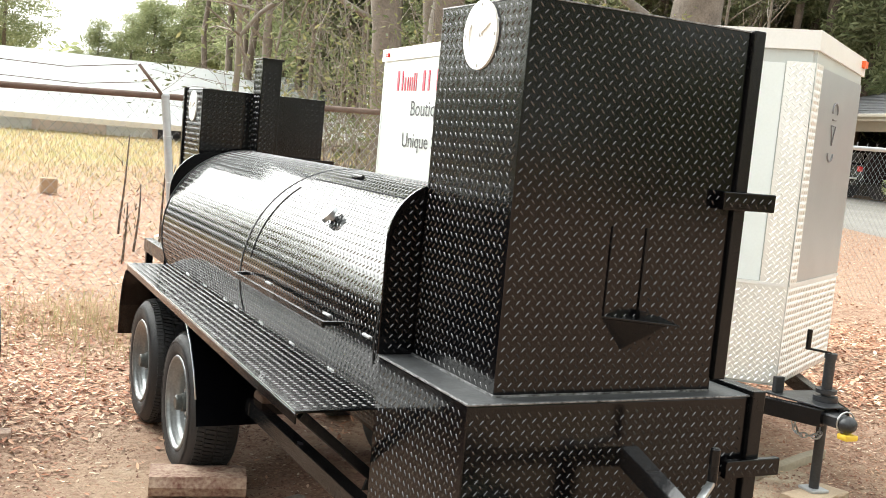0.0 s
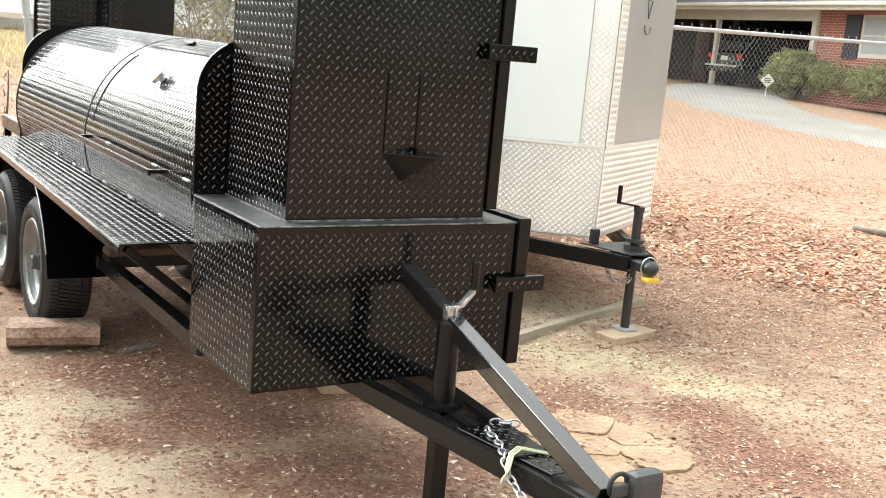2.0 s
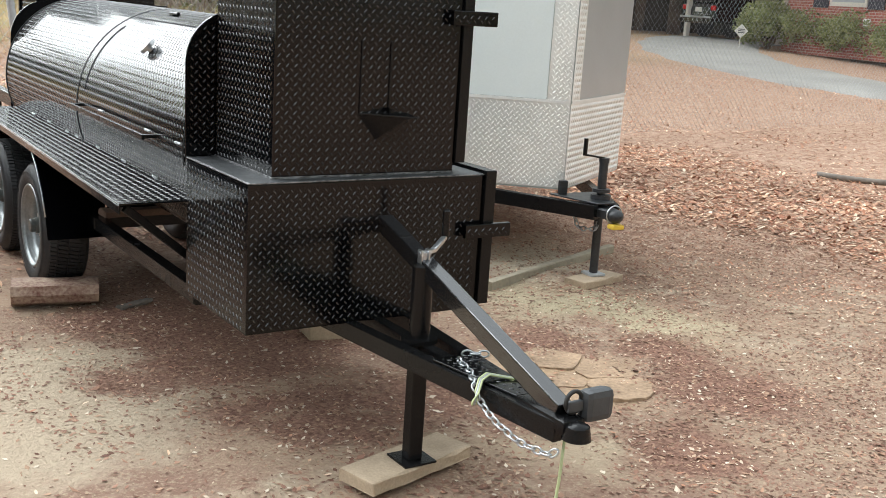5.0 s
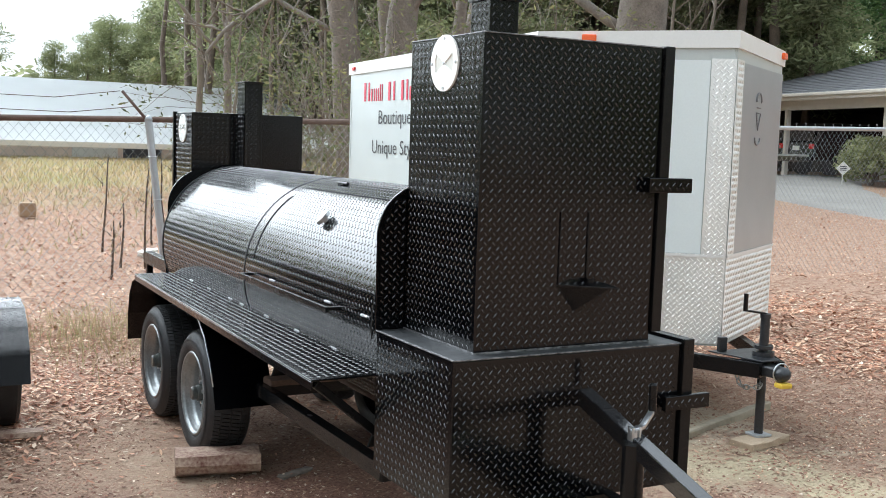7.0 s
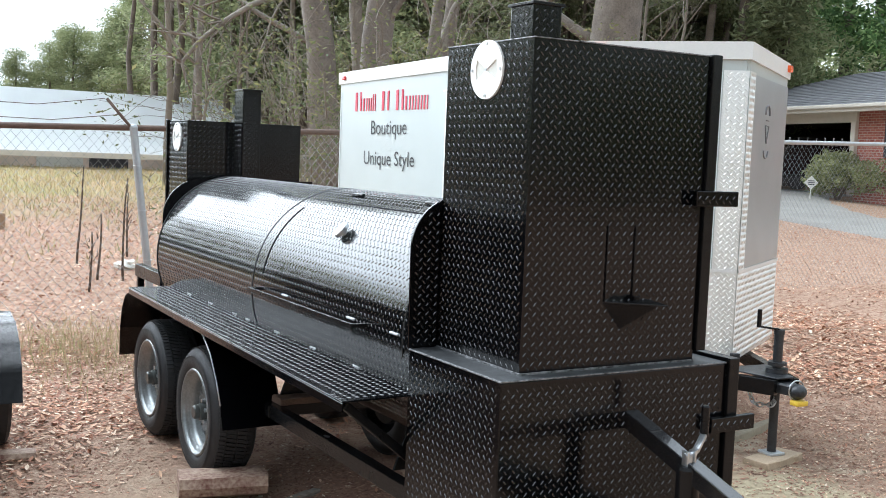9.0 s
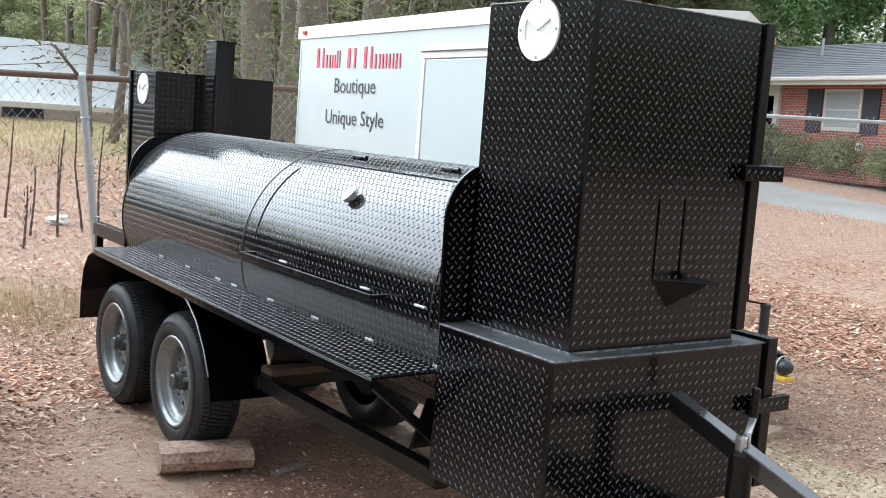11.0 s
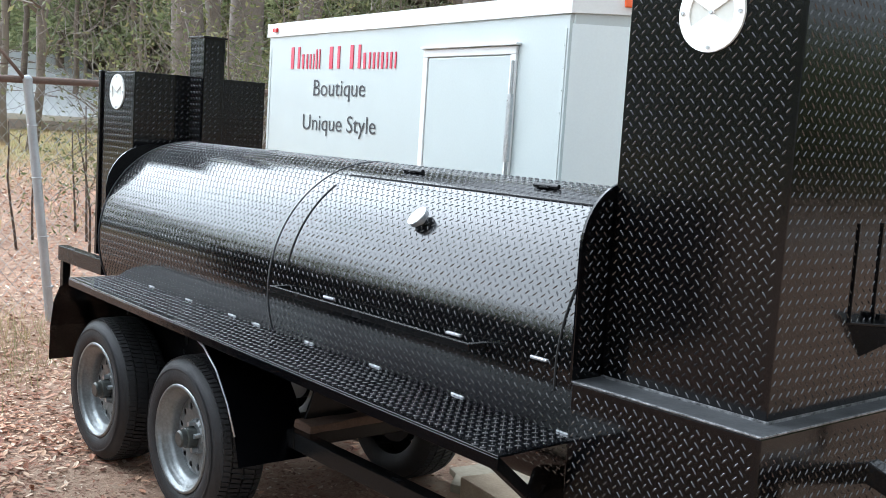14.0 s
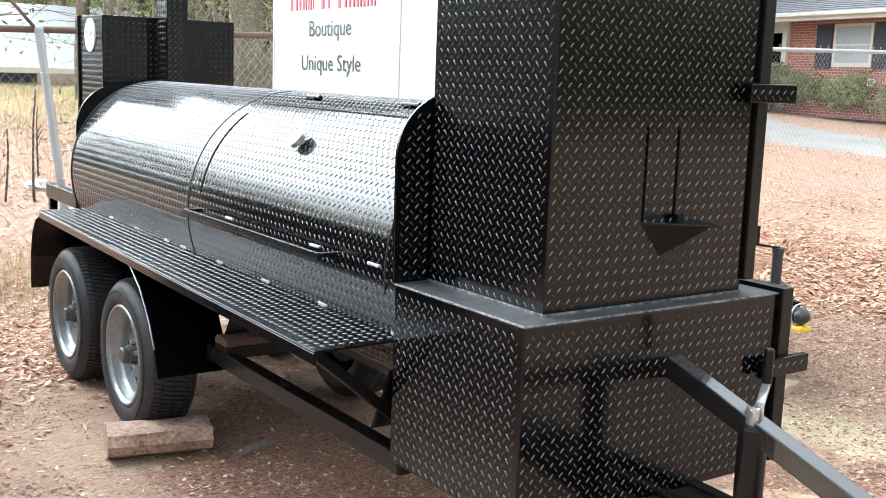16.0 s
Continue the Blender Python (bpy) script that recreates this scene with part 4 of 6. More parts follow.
for dx in (-0.013, 0.013):
    beam(bm, (1.945 + dx, 2.145, 0.72), (1.945 + dx, 2.145, 0.765), 0.007, 0.026, 0.003, (0, 1, 0))
rod(bm, (1.925, 2.145, 0.752), (1.968, 2.145, 0.752), 0.0075, seg=10)
rod(bm, (1.945, 2.145, 0.722), (1.945, 2.145, 0.748), 0.011, seg=12)
part("crank_clevis", bm, ZINC, jack, "bright zinc clevis on the jack", True)
bm = bmesh.new()
beam(bm, (1.94, 2.142, 0.752), (2.0, 2.175, 0.752), 0.02, 0.012, 0.004)
beam(bm, (1.995, 2.172, 0.75), (2.068, 2.213, 0.785), 0.02, 0.013, 0.004)
part("crank", bm, ZINC, jack, "zinc crank arm", True)
bm = bmesh.new()
rod(bm, (2.066, 2.212, 0.778), (2.063, 2.209, 0.868), 0.0125, seg=16)
rod(bm, (2.063, 2.209, 0.868), (2.063, 2.209, 0.872), 0.0125, 0.009, seg=16)
part("crank_grip", bm, FRAME, jack, "", True)
bm = bmesh.new()
box(bm, 1.915, 1.995, 1.385, 1.6, 0.438, 0.48, 0.014)
rod(bm, (1.955, 1.375, 0.432), (1.955, 1.375, 0.468), 0.04, 0.033, seg=24)
bmesh.ops.create_uvsphere(bm, u_segments=20, v_segments=10, radius=0.033, matrix=pose(1.955, 1.375, 0.461) @ Matrix.Diagonal((1, 1, 0.55, 1)))
coupler = part("coupler", bm, FRAME, smoker, "black ball coupler", True)
bm = bmesh.new()
box(bm, 2.0, 2.098, 1.392, 1.44, 0.455, 0.545, 0.02)
box(bm, 1.95, 2.0, 1.408, 1.423, 0.49, 0.52, 0.004)
part("latch_lever", bm, GREY_RUBBER, coupler, "grey-black rubber latch cover")
tube("latch_ring", [(1.975 + 0.028 * math.cos(t), 1.42, 0.515 + 0.03 * math.sin(t)) for t in np.linspace(0, 6.283, 20)], 0.006, DULL, coupler)


def chain(points, link, parent):
    """Steel chain along a polyline: links turned a quarter by turns."""
    pts = [Vector(p) for p in points]
    verts, faces = [], []
    dense = []
    for a, b in zip(pts, pts[1:]):
        k = max(1, int((b - a).length / 0.002))
        dense += [a.lerp(b, i / k) for i in range(k)]
    spots, acc, last = [dense[0]], 0, dense[0]
    for p in dense[1:]:
        acc += (p - last).length
        last = p
        if acc >= link * 0.74:
            spots.append(p)
            acc = 0
    for i, (a, b) in enumerate(zip(spots, spots[1:])):
        d = (b - a).normalized()
        side = d.orthogonal().normalized()
        side = Matrix.Rotation(radians(45 + 90 * (i % 2)), 3, d) @ side
        c = (a + b) / 2
        ring = [c + d * (math.cos(t) * link * 0.5) + side * (math.sin(t) * link * 0.3) for t in np.linspace(0, 6.283, 13)]
        tube_lists(ring, [link * 0.1] * 13, 6, verts, faces)
    return from_lists("safety_chain", verts, faces, ZINC, parent, "bright zinc safety chain", True)


chain([(1.934, 1.905, 0.482), (1.91, 1.8, 0.479), (1.876, 1.735, 0.47), (1.868, 1.69, 0.435), (1.868, 1.62, 0.405), (1.885, 1.52, 0.375), (1.915, 1.43, 0.37), (1.935, 1.4, 0.4)], 0.033, smoker)
chain([(1.975, 1.94, 0.483), (2.01, 1.925, 0.484), (2.05, 1.905, 0.482), (2.062, 1.89, 0.472)], 0.033, smoker)
for k, cord in enumerate((CORD, GALV, CORD)):
    o = 0.008 * (k - 1)
    tube("wiring", [(2.0, 1.7 + o, 0.48), (1.965, 1.725 + o, 0.484), (1.925, 1.74 + o, 0.492), (1.89, 1.725 + o, 0.486), (1.862, 1.7 + o, 0.46), (1.852 + o, 1.692, 0.44), (1.848 + o, 1.69, 0.428)], 0.0032, cord, smoker, "thin strand of trailer wiring")
tube("wiring", [(1.985, 1.72, 0.48), (1.99, 1.62, 0.45), (1.98, 1.5, 0.42), (1.955, 1.42, 0.41), (1.945, 1.415, 0.3), (1.93, 1.41, 0.2), (1.925, 1.4, 0.1), (1.96, 1.395, 0.03)], 0.0045, CORD, smoker, "pale green trailer wiring")

# chocks and blocks
def split_log(name, label, p0, p1, r, seed):
    rnd = random.Random(seed)
    bm = bmesh.new()
    n, m = 7, 10
    p0, p1 = Vector(p0), Vector(p1)
    d = (p1 - p0).normalized()
    side = d.cross(Vector((0, 0, 1))).normalized()
    shape = [(math.cos(2 * math.pi * k / m), math.sin(2 * math.pi * k / m) * 0.62) for k in range(m)]
    shape = [(a * rnd.uniform(0.9, 1.1), min(0.42, b) * rnd.uniform(0.9, 1.05)) for a, b in shape]
    rings = []
    for i in range(n):
        c = p0.lerp(p1, i / (n - 1))
        rings.append([bm.verts.new(c + side * (a * r * rnd.uniform(0.95, 1.05)) + Vector((0, 0, 1)) * (b * r * rnd.uniform(0.93, 1.05) + 0.6 * r)) for a, b in shape])
    for r0, r1 in zip(rings, rings[1:]):
        for k in range(m):
            bm.faces.new((r0[k], r0[(k + 1) % m], r1[(k + 1) % m], r1[k]))
    bm.faces.new(rings[0])
    bm.faces.new(rings[-1])
    return tagged(part(name, bm, LOG), label, "log")


split_log("wheel_chock_log", "split reddish log lying as a chock before the wheel", (1.19, 4.54, 0.0), (1.57, 4.45, 0.0), 0.11, 3)


def plank(name, label, c, L, W, H, yaw, mat=WOOD):
    bm = bmesh.new()
    box(bm, -L / 2, L / 2, -W / 2, W / 2, 0, H, 0.006)
    bmesh.ops.subdivide_edges(bm, edges=[e for e in bm.edges if e.calc_length() > L * 0.8], cuts=5)
    rnd = random.Random(len(name))
    for v in bm.verts:
        v.co += Vector((rnd.uniform(-1, 1), rnd.uniform(-1, 1), rnd.uniform(-1, 1))) * 0.003
    bmesh.ops.transform(bm, matrix=pose(*c, 0, 0, yaw), verts=bm.verts)
    return tagged(part(name, bm, mat), label, "plank")


plank("bark_strip", "dark strip of bark lying beside the log", (1.72, 4.36, soil_z(1.72, 4.36) - 0.002), 0.2, 0.045, 0.02, 24, BARK)
plank("timber", "pale squared timber lying under the trailer", (2.42, 3.95, soil_z(2.42, 3.95) - 0.01), 0.85, 0.17, 0.13, 80, BOARD)
plank("frame_plank", "rough brown plank lying across the trailer frame", (1.72, 4.275, 0.459), 0.36, 0.1, 0.03, 2, DARKWOOD)
plank("jack_board", "short weathered board under the trailer jack", (1.945, 2.17, 0.012), 0.46, 0.16, 0.045, 14, BOARD)

def slab(label, cx, cy, r, seed, z=-0.034, h=0.042, mat=SANDSTONE):
    rnd = random.Random(seed)
    bm = bmesh.new()
    n = 12
    pts = [(cx + r * rnd.uniform(0.66, 1.15) * math.cos(2 * math.pi * k / n), cy + 0.8 * r * rnd.uniform(0.66, 1.15) * math.sin(2 * math.pi * k / n)) for k in range(n)]
    outline(bm, pts, h, "z", z + soil_z(cx, cy), 0.003)
    bmesh.ops.triangulate(bm, faces=[f for f in bm.faces if len(f.verts) > 6])
    for v in bm.verts:
        v.co.z += rnd.uniform(-0.003, 0.003)
    tagged(part("ground_slab", bm, mat), label, "stone slab", "slabs in the soil")


def cracked_slab(centres, rmax, gap):
    """Flat stone broken into pieces: each piece ends half way to its neighbours, or at the ragged outer edge."""
    for k, (cx, cy) in enumerate(centres):
        pts = []
        for q in range(40):
            a = 2 * math.pi * q / 40
            ca, sa = math.cos(a), math.sin(a)
            r = rmax * (1 + 0.45 * noise.noise((cx * 3 + ca, cy * 3 + sa, 51)))
            for ox, oy in centres:
                dx, dy = ox - cx, oy - cy
                D = math.hypot(dx, dy)
                if 0 < D and ca * dx + sa * dy > 0.05 * D:
                    r = min(r, (D / 2 - gap) * D / (ca * dx + sa * dy))
            r *= 1 + 0.12 * noise.noise((cx * 9 + 4 * ca, cy * 9 + 4 * sa, 52)) + 0.05 * noise.noise((cx * 9 + 11 * ca, cy * 9 + 11 * sa, 53))
            pts.append((cx + r * ca, cy + r * sa))
        bm = bmesh.new()
        outline(bm, pts, 0.04, "z", soil_z(cx, cy) - 0.036 + 0.003 * noise.noise((k, 0.5, 0.5)), 0.004)
        tagged(part("ground_slab", bm, SANDSTONE), "cracked sandy stone slab bedded in the soil", "stone slab", "slabs in the soil")


cracked_slab(((3.12, 2.86), (3.26, 2.68), (3.2, 2.5), (3.01, 2.7), (2.9, 2.52), (2.96, 2.93)), 0.15, 0.004)
for k, (x, y, r) in enumerate(((2.72, 4.5, 0.26), (2.8, 5.4, 0.26))):
    slab("pale stone slab lying under the trailer", x, y, r, k + 9, -0.01, 0.04, STONE)
plank("edging_board", "half-buried weathered edging board", (4.15, 4.12, soil_z(4.15, 4.12) - 0.02), 1.4, 0.05, 0.05, 20, STONE)
for pts, r in ((((8.95, 5.98), (9.08, 5.78), (9.26, 5.55), (9.6, 5.2)), 0.03), (((10.6, 6.2), (10.8, 5.8), (11.1, 5.5)), 0.016)):
    tagged(tube("fallen_stick", [(x, y, soil_z(x, y) + r * 0.9) for x, y in pts], r, BARK), "grey fallen stick on the leaves", "stick")

# ---- the white box trailer with a V nose ----
box_trailer = thing("box_trailer", "white aluminium box trailer with a V nose and red lettering", "trailer")
HW, SH, RY = 0.9, 0.62, 3.96                # half width, nose depth, rear
ZB, ZTIP, ZSH, ZR = 0.5, 2.255, 2.235, 2.235   # floor and roof heights


def prism(bm, pts, z0, tops):
    lo = [bm.verts.new((x, y, z0)) for x, y in pts]
    hi = [bm.verts.new((x, y, z)) for (x, y), z in zip(pts, tops)]
    bm.faces.new(lo)
    bm.faces.new(hi)
    for i in range(len(pts)):
        bm.faces.new((lo[i - 1], lo[i], hi[i], hi[i - 1]))
    return bm


HR = 0.86
foot = [(0, 0), (HR, SH), (HR, RY), (-HW, RY), (-HW, SH)]
tops = [ZTIP, ZSH, ZR, ZR, ZSH]
bm = bmesh.new()
prism(bm, foot, ZB, [z - 0.09 for z in tops])
bmesh.ops.bevel(bm, geom=[e for e in bm.edges if abs(e.verts[0].co.z - e.verts[1].co.z) > 1], offset=0.015, segments=2, affect="EDGES")
part("body", bm, SKIN, box_trailer)
bm = bmesh.new()
grow = [(0, -0.018), (HR + 0.012, SH - 0.006), (HR + 0.012, RY + 0.012), (-HW - 0.012, RY + 0.012), (-HW - 0.012, SH - 0.006)]
lo = [bm.verts.new((x, y, z - 0.095)) for (x, y), z in zip(grow, tops)]
hi = [bm.verts.new((x, y, z)) for (x, y), z in zip(grow, tops)]
for i in range(5):
    bm.faces.new((lo[i - 1], lo[i], hi[i], hi[i - 1]))
mid = bm.verts.new((0, 2.2, ZR + 0.03))
for i in range(5):
    bm.faces.new((hi[i - 1], hi[i], mid))
bm.faces.new(lo)
part("roof_cap", bm, TRIM, box_trailer, "white roof cap moulding")


def nose_frame(side):
    """Along the nose from the tip, up, and out of the left (-1) or right (1) nose face."""
    d = Vector((-HW if side < 0 else HR, SH, 0)).normalized()
    up = Vector((0, 0, 1))
    out = d.cross(up) if side < 0 else up.cross(d)
    out = out if out.y < 0 else -out
    return d, up, out


def nose_sheet(name, side, u0, u1, z0, z1, mat, lift, lugs, label=""):
    d, up, out = nose_frame(side)
    bm = bmesh.new()
    pts = [d * u0 + up * z0, d * u1 + up * z0, d * u1 + up * z1, d * u0 + up * z1]
    fr = [bm.verts.new(p + out * lift) for p in pts]
    bk = [bm.verts.new(p + out * (lift - 0.003)) for p in pts]
    bm.faces.new(fr)
    bm.faces.new(bk)
    for i in range(4):
        bm.faces.new((fr[i - 1], fr[i], bk[i], bk[i - 1]))
    lv, lf = [], []
    if lugs:
        tread_lugs(lv, lf, lambda u, v: (d * u + up * v + out * lift, d, up, out), u0 + 0.004, u1 - 0.004, z0 + 0.004, z1 - 0.004, size=1.35, pitch=0.034, height=0.0032)
        if (d.cross(up)).dot(out) < 0:
            lf = [f[::-1] for f in lf]
    plate_part(name, bm, mat, box_trailer, (lv, lf), label)


LEN = math.hypot(HW, SH)
LENR = math.hypot(HR, SH)
nose_sheet("stone_guard", -1, 0.0, LEN - 0.005, ZB + 0.01, 1.0, TREAD, 0.005, True, "bright tread-plate stone guard")
nose_sheet("stone_guard", 1, 0.0, LENR - 0.005, ZB + 0.01, 1.0, TREAD, 0.005, True, "bright tread-plate stone guard")
nose_sheet("corner_guard", -1, 0.0, 0.135, 1.016, 2.1, TREAD, 0.007, True, "bright tread-plate corner strip")
nose_sheet("corner_guard", 1, 0.0, 0.135, 1.016, 2.1, TREAD, 0.007, True, "bright tread-plate corner strip")
nose_sheet("guard_trim", -1, 0.0, LEN - 0.004, 1.0, 1.016, TRIM, 0.011, False)
nose_sheet("guard_trim", 1, 0.0, LENR - 0.004, 1.0, 1.016, TRIM, 0.011, False)
# light from the left is put into the two face colours
nose_sheet("nose_skin", 1, 0.14, LENR - 0.004, 1.018, 2.09, NOSE_SHADED, 0.004, False, "nose skin, its shaded side painted grey")
nose_sheet("nose_skin", -1, 0.14, LEN - 0.004, 1.018, 2.09, NOSE_LIT, 0.004, False, "nose skin, its lit side painted whiter")
# emblem on the nose: plain arcs and strokes
d_, up_, out_ = nose_frame(1)


def emblem(points, r=0.006):
    tube("emblem_stroke", [d_ * (0.5 + 0.8 * a) + up_ * (1.8 + (b - 1.7) * 0.62) + out_ * 0.007 for a, b in points], r * 0.6, LOGO, box_trailer, "", 5)


emblem([(0.07 * math.cos(t), 1.86 + 0.07 * math.sin(t)) for t in np.linspace(-0.3, 3.4, 14)], 0.009)
emblem([(0.07 * math.cos(t), 1.5 + 0.06 * math.sin(t)) for t in np.linspace(3.0, 6.4, 14)], 0.009)
emblem([(-0.05, 1.79), (0.05, 1.79)])
emblem([(-0.06, 1.74), (0.06, 1.74), (0, 1.58), (-0.06, 1.74)])
for side, u, mat, nm in ((-1, 0.81, ORANGE, "orange"), (1, 1.0, ORANGE, "orange")):
    d, up, out = nose_frame(side)
    bm = bmesh.new()
    m = Matrix((d, out, up)).transposed().to_4x4()
    m.translation = d * u + up * (ZTIP - 0.055) + out * 0.02
    box(bm, -0.04, 0.04, -0.012, 0.012, -0.02, 0.02, 0.006, m)
    part("marker_lamp", bm, mat, box_trailer, nm + " marker lamp")
bm = bmesh.new()
box(bm, -HW - 0.03, -HW - 0.012, 3.79, 3.85, 2.17, 2.2, 0.005)
part("marker_lamp", bm, REDLENS, box_trailer, "small red marker lamp")
# side door
bm = bmesh.new()
box(bm, -HW - 0.01, -HW + 0.01, 1.065, 1.823, 0.62, 1.948, 0.006)
door = part("side_door", bm, SKIN, box_trailer, "pale grey side door")
for a, b, c, d in ((1.015, 1.062, 0.58, 1.952), (1.826, 1.872, 0.58, 1.952), (1.015, 1.872, 1.953, 1.996)):
    bm = bmesh.new()
    box(bm, -HW - 0.016, -HW - 0.001, a, b, c, d, 0.004)
    part("door_trim", bm, TRIM, door)
bm = bmesh.new()
box(bm, -HW - 0.035, -HW - 0.001, 0.995, 1.88, 1.998, 2.011, 0.004)
part("drip_rail", bm, TRIM, door)
bm = bmesh.new()
rod(bm, (-HW - 0.022, 1.03, 0.62), (-HW - 0.022, 1.03, 1.92), 0.008)
box(bm, -HW - 0.03, -HW - 0.012, 1.015, 1.05, 1.4, 1.75, 0.003)
part("lock_bar", bm, ZINC, door)
bm = bmesh.new()
box(bm, -HW - 0.003, -HW - 0.0005, 1.69, 1.777, 1.351, 1.418, 0)
part("small_notice", bm, SIGNW, door, "small pale notice sticker")
# panel seams and rivets on the side
for y in (0.66, 3.92):
    bm = bmesh.new()
    box(bm, -HW - 0.0035, -HW - 0.0005, y - 0.012, y + 0.012, ZB, 2.07, 0.001)
    for z in np.arange(ZB + 0.06, 2.05, 0.11):
        rod(bm, (-HW - 0.006, y, z), (-HW - 0.003, y, z), 0.005, seg=6)
    part("panel_seam", bm, SKIN, box_trailer)
bm = bmesh.new()
box(bm, -HW - 0.012, -HW - 0.001, SH, RY, ZB - 0.05, ZB + 0.06, 0.004)
part("bottom_rail", bm, TRIM, box_trailer)


def lettering(name, body, y_left, y_right, z0, height, mat, label):
    """Flat letters on the side wall, which looks along -x."""
    cu = bpy.data.curves.new("letters", "FONT")
    cu.body, cu.extrude, cu.resolution_u = body, 0.0, 3
    tmp = bpy.data.objects.new("letters", cu)
    me = bpy.data.meshes.new_from_object(tmp)
    bpy.data.objects.remove(tmp)
    xs, ys = [v.co.x for v in me.vertices], [v.co.y for v in me.vertices]
    sx, top = (y_left - y_right) / (max(xs) - min(xs)), height / max(ys)
    x0 = min(xs)
    for v in me.vertices:
        v.co = (-HW - 0.004, y_left - (v.co.x - x0) * sx, z0 + v.co.y * top)
    link_mesh(name, me, mat, box_trailer, label)


lettering("lettering", "Boutique", 3.225, 2.532, 1.722, 0.108, INK, "black lettering")
lettering("lettering", "Unique Style", 3.36, 2.38, 1.49, 0.106, INK, "black lettering")
# the name above it: plain red bars of the letters' sizes
yy = 3.61
for w, h in ((0.19, 0.15), (0.12, 0.1), (0.09, 0.1), (0.085, 0.13), (-0.09, 0), (0.2, 0.145), (-0.09, 0), (0.19, 0.15), (0.125, 0.1), (0.1, 0.1), (0.105, 0.1), (0.1, 0.1)):
    if w > 0:
        bm = bmesh.new()
        zz = 1.908 - 0.01 * (3.61 - yy)
        box(bm, -HW - 0.005, -HW - 0.001, yy - w * 0.36, yy - w * 0.14, zz, zz + h, 0)
        part("lettering_bar", bm, RED, box_trailer)
        bm = bmesh.new()
        box(bm, -HW - 0.005, -HW - 0.001, yy - w * 0.84, yy - w * 0.68, zz, zz + h, 0)
        part("lettering_bar", bm, RED, box_trailer)
    yy -= (abs(w) + 0.012) * 0.885
# tongue, jack, coupler
TZ2 = 0.455
for x in (-0.62, 0.62):
    bm = bmesh.new()
    beam(bm, (x, 0.75, TZ2 - 0.02), (x * 0.1, -0.42, TZ2), 0.05, 0.08)
    part("tongue_beam", bm, FRAME, box_trailer)
bm = bmesh.new()
outline(bm, [(-0.07, -0.22), (0.07, -0.22), (0.055, -0.42), (0.034, -0.5), (-0.034, -0.5), (-0.055, -0.42)], 0.055, "z", TZ2 - 0.03, 0.008)
bmesh.ops.create_uvsphere(bm, u_segments=20, v_segments=12, radius=0.046, matrix=pose(0, -0.51, TZ2 - 0.005) @ Matrix.Diagonal((1, 1, 0.85, 1)))
part("coupler", bm, COUPLER, box_trailer, "grey-black pressed-steel ball coupler", True)
bm = bmesh.new()
outline(bm, [(-0.16, -0.1), (0.16, -0.1), (0.06, -0.42), (-0.06, -0.42)], 0.008, "z", TZ2 + 0.042, 0.002)
part("tongue_plate", bm, COUPLER, box_trailer)
bm = bmesh.new()
beam(bm, (-0.1, -0.14, TZ2 + 0.05), (-0.1, -0.14, TZ2 + 0.13), 0.05, 0.03, 0.006, (0, 1, 0))
part("safety_hook", bm, COUPLER, box_trailer)
bm = bmesh.new()
for z0, z1, r in ((TZ2 + 0.06, 0.72, 0.025), (0.075, TZ2 + 0.06, 0.024), (TZ2 + 0.05, TZ2 + 0.075, 0.058), (TZ2 + 0.09, TZ2 + 0.108, 0.05), (0.71, 0.735, 0.029)):
    rod(bm, (0.05, -0.3, z0), (0.05, -0.3, z1), r, seg=20)
jack2 = part("jack", bm, COUPLER, box_trailer, "dark grey tongue jack with collars", True)
bm = bmesh.new()
beam(bm, (0.05, -0.3, 0.735), (-0.06, -0.265, 0.75), 0.022, 0.01, 0.003)
rod(bm, (-0.06, -0.265, 0.745), (-0.06, -0.265, 0.84), 0.012)
part("crank", bm, FRAME, jack2)
bm = bmesh.new()
box(bm, 0.0, 0.1, -0.35, -0.25, 0.066, 0.08, 0.004)
part("jack_foot", bm, GALV, jack2)
bm = bmesh.new()
box(bm, -0.035, 0.04, -0.55, -0.49, TZ2 - 0.075, TZ2 - 0.047, 0.01)
part("coupler_lock", bm, YELLOW, box_trailer, "yellow coupler lock")
tube("latch_ring", [(0.0 + 0.05 * math.cos(t), -0.5, TZ2 + 0.05 * math.sin(t)) for t in np.linspace(0, 6.283, 20)], 0.004, ZINC, box_trailer)
chain([(-0.05, -0.2, TZ2 - 0.04), (-0.06, -0.22, 0.4), (-0.05, -0.25, 0.33), (0.0, -0.34, 0.34), (0.05, -0.3, 0.38)], 0.04, box_trailer)
# running gear
for sx in (-1, 1):
    bm = bmesh.new()
    xo = sx * (HW - 0.02)
    lathe(bm, [(xo - sx * a, r) for a, r in ((0, 0.2), (0.0, 0.27), (0.02, 0.3), (0.16, 0.3), (0.18, 0.27), (0.18, 0.2))], (0, 2.4, 0.34), "x", 40)
    wh = part("tyre", bm, RUBBER, box_trailer, "black rubber tyre", True)
    bm = bmesh.new()
    lathe(bm, [(xo - sx * a, r) for a, r in ((0.0, 0.2), (0.03, 0.17), (0.06, 0.15), (0.06, 0.0001))], (0, 2.4, 0.34), "x", 32)
    part("rim", bm, RIM, wh, "silver steel rim", True)
box_trailer.matrix_basis = pose(4.15, 4.11, 0, 0, 0, -5)
plank("jack_block", "pale wooden board under the box trailer's jack", (4.16, 3.78, soil_z(4.16, 3.78) - 0.006), 0.35, 0.15, 0.072 - soil_z(4.16, 3.78), 12, BOARD)

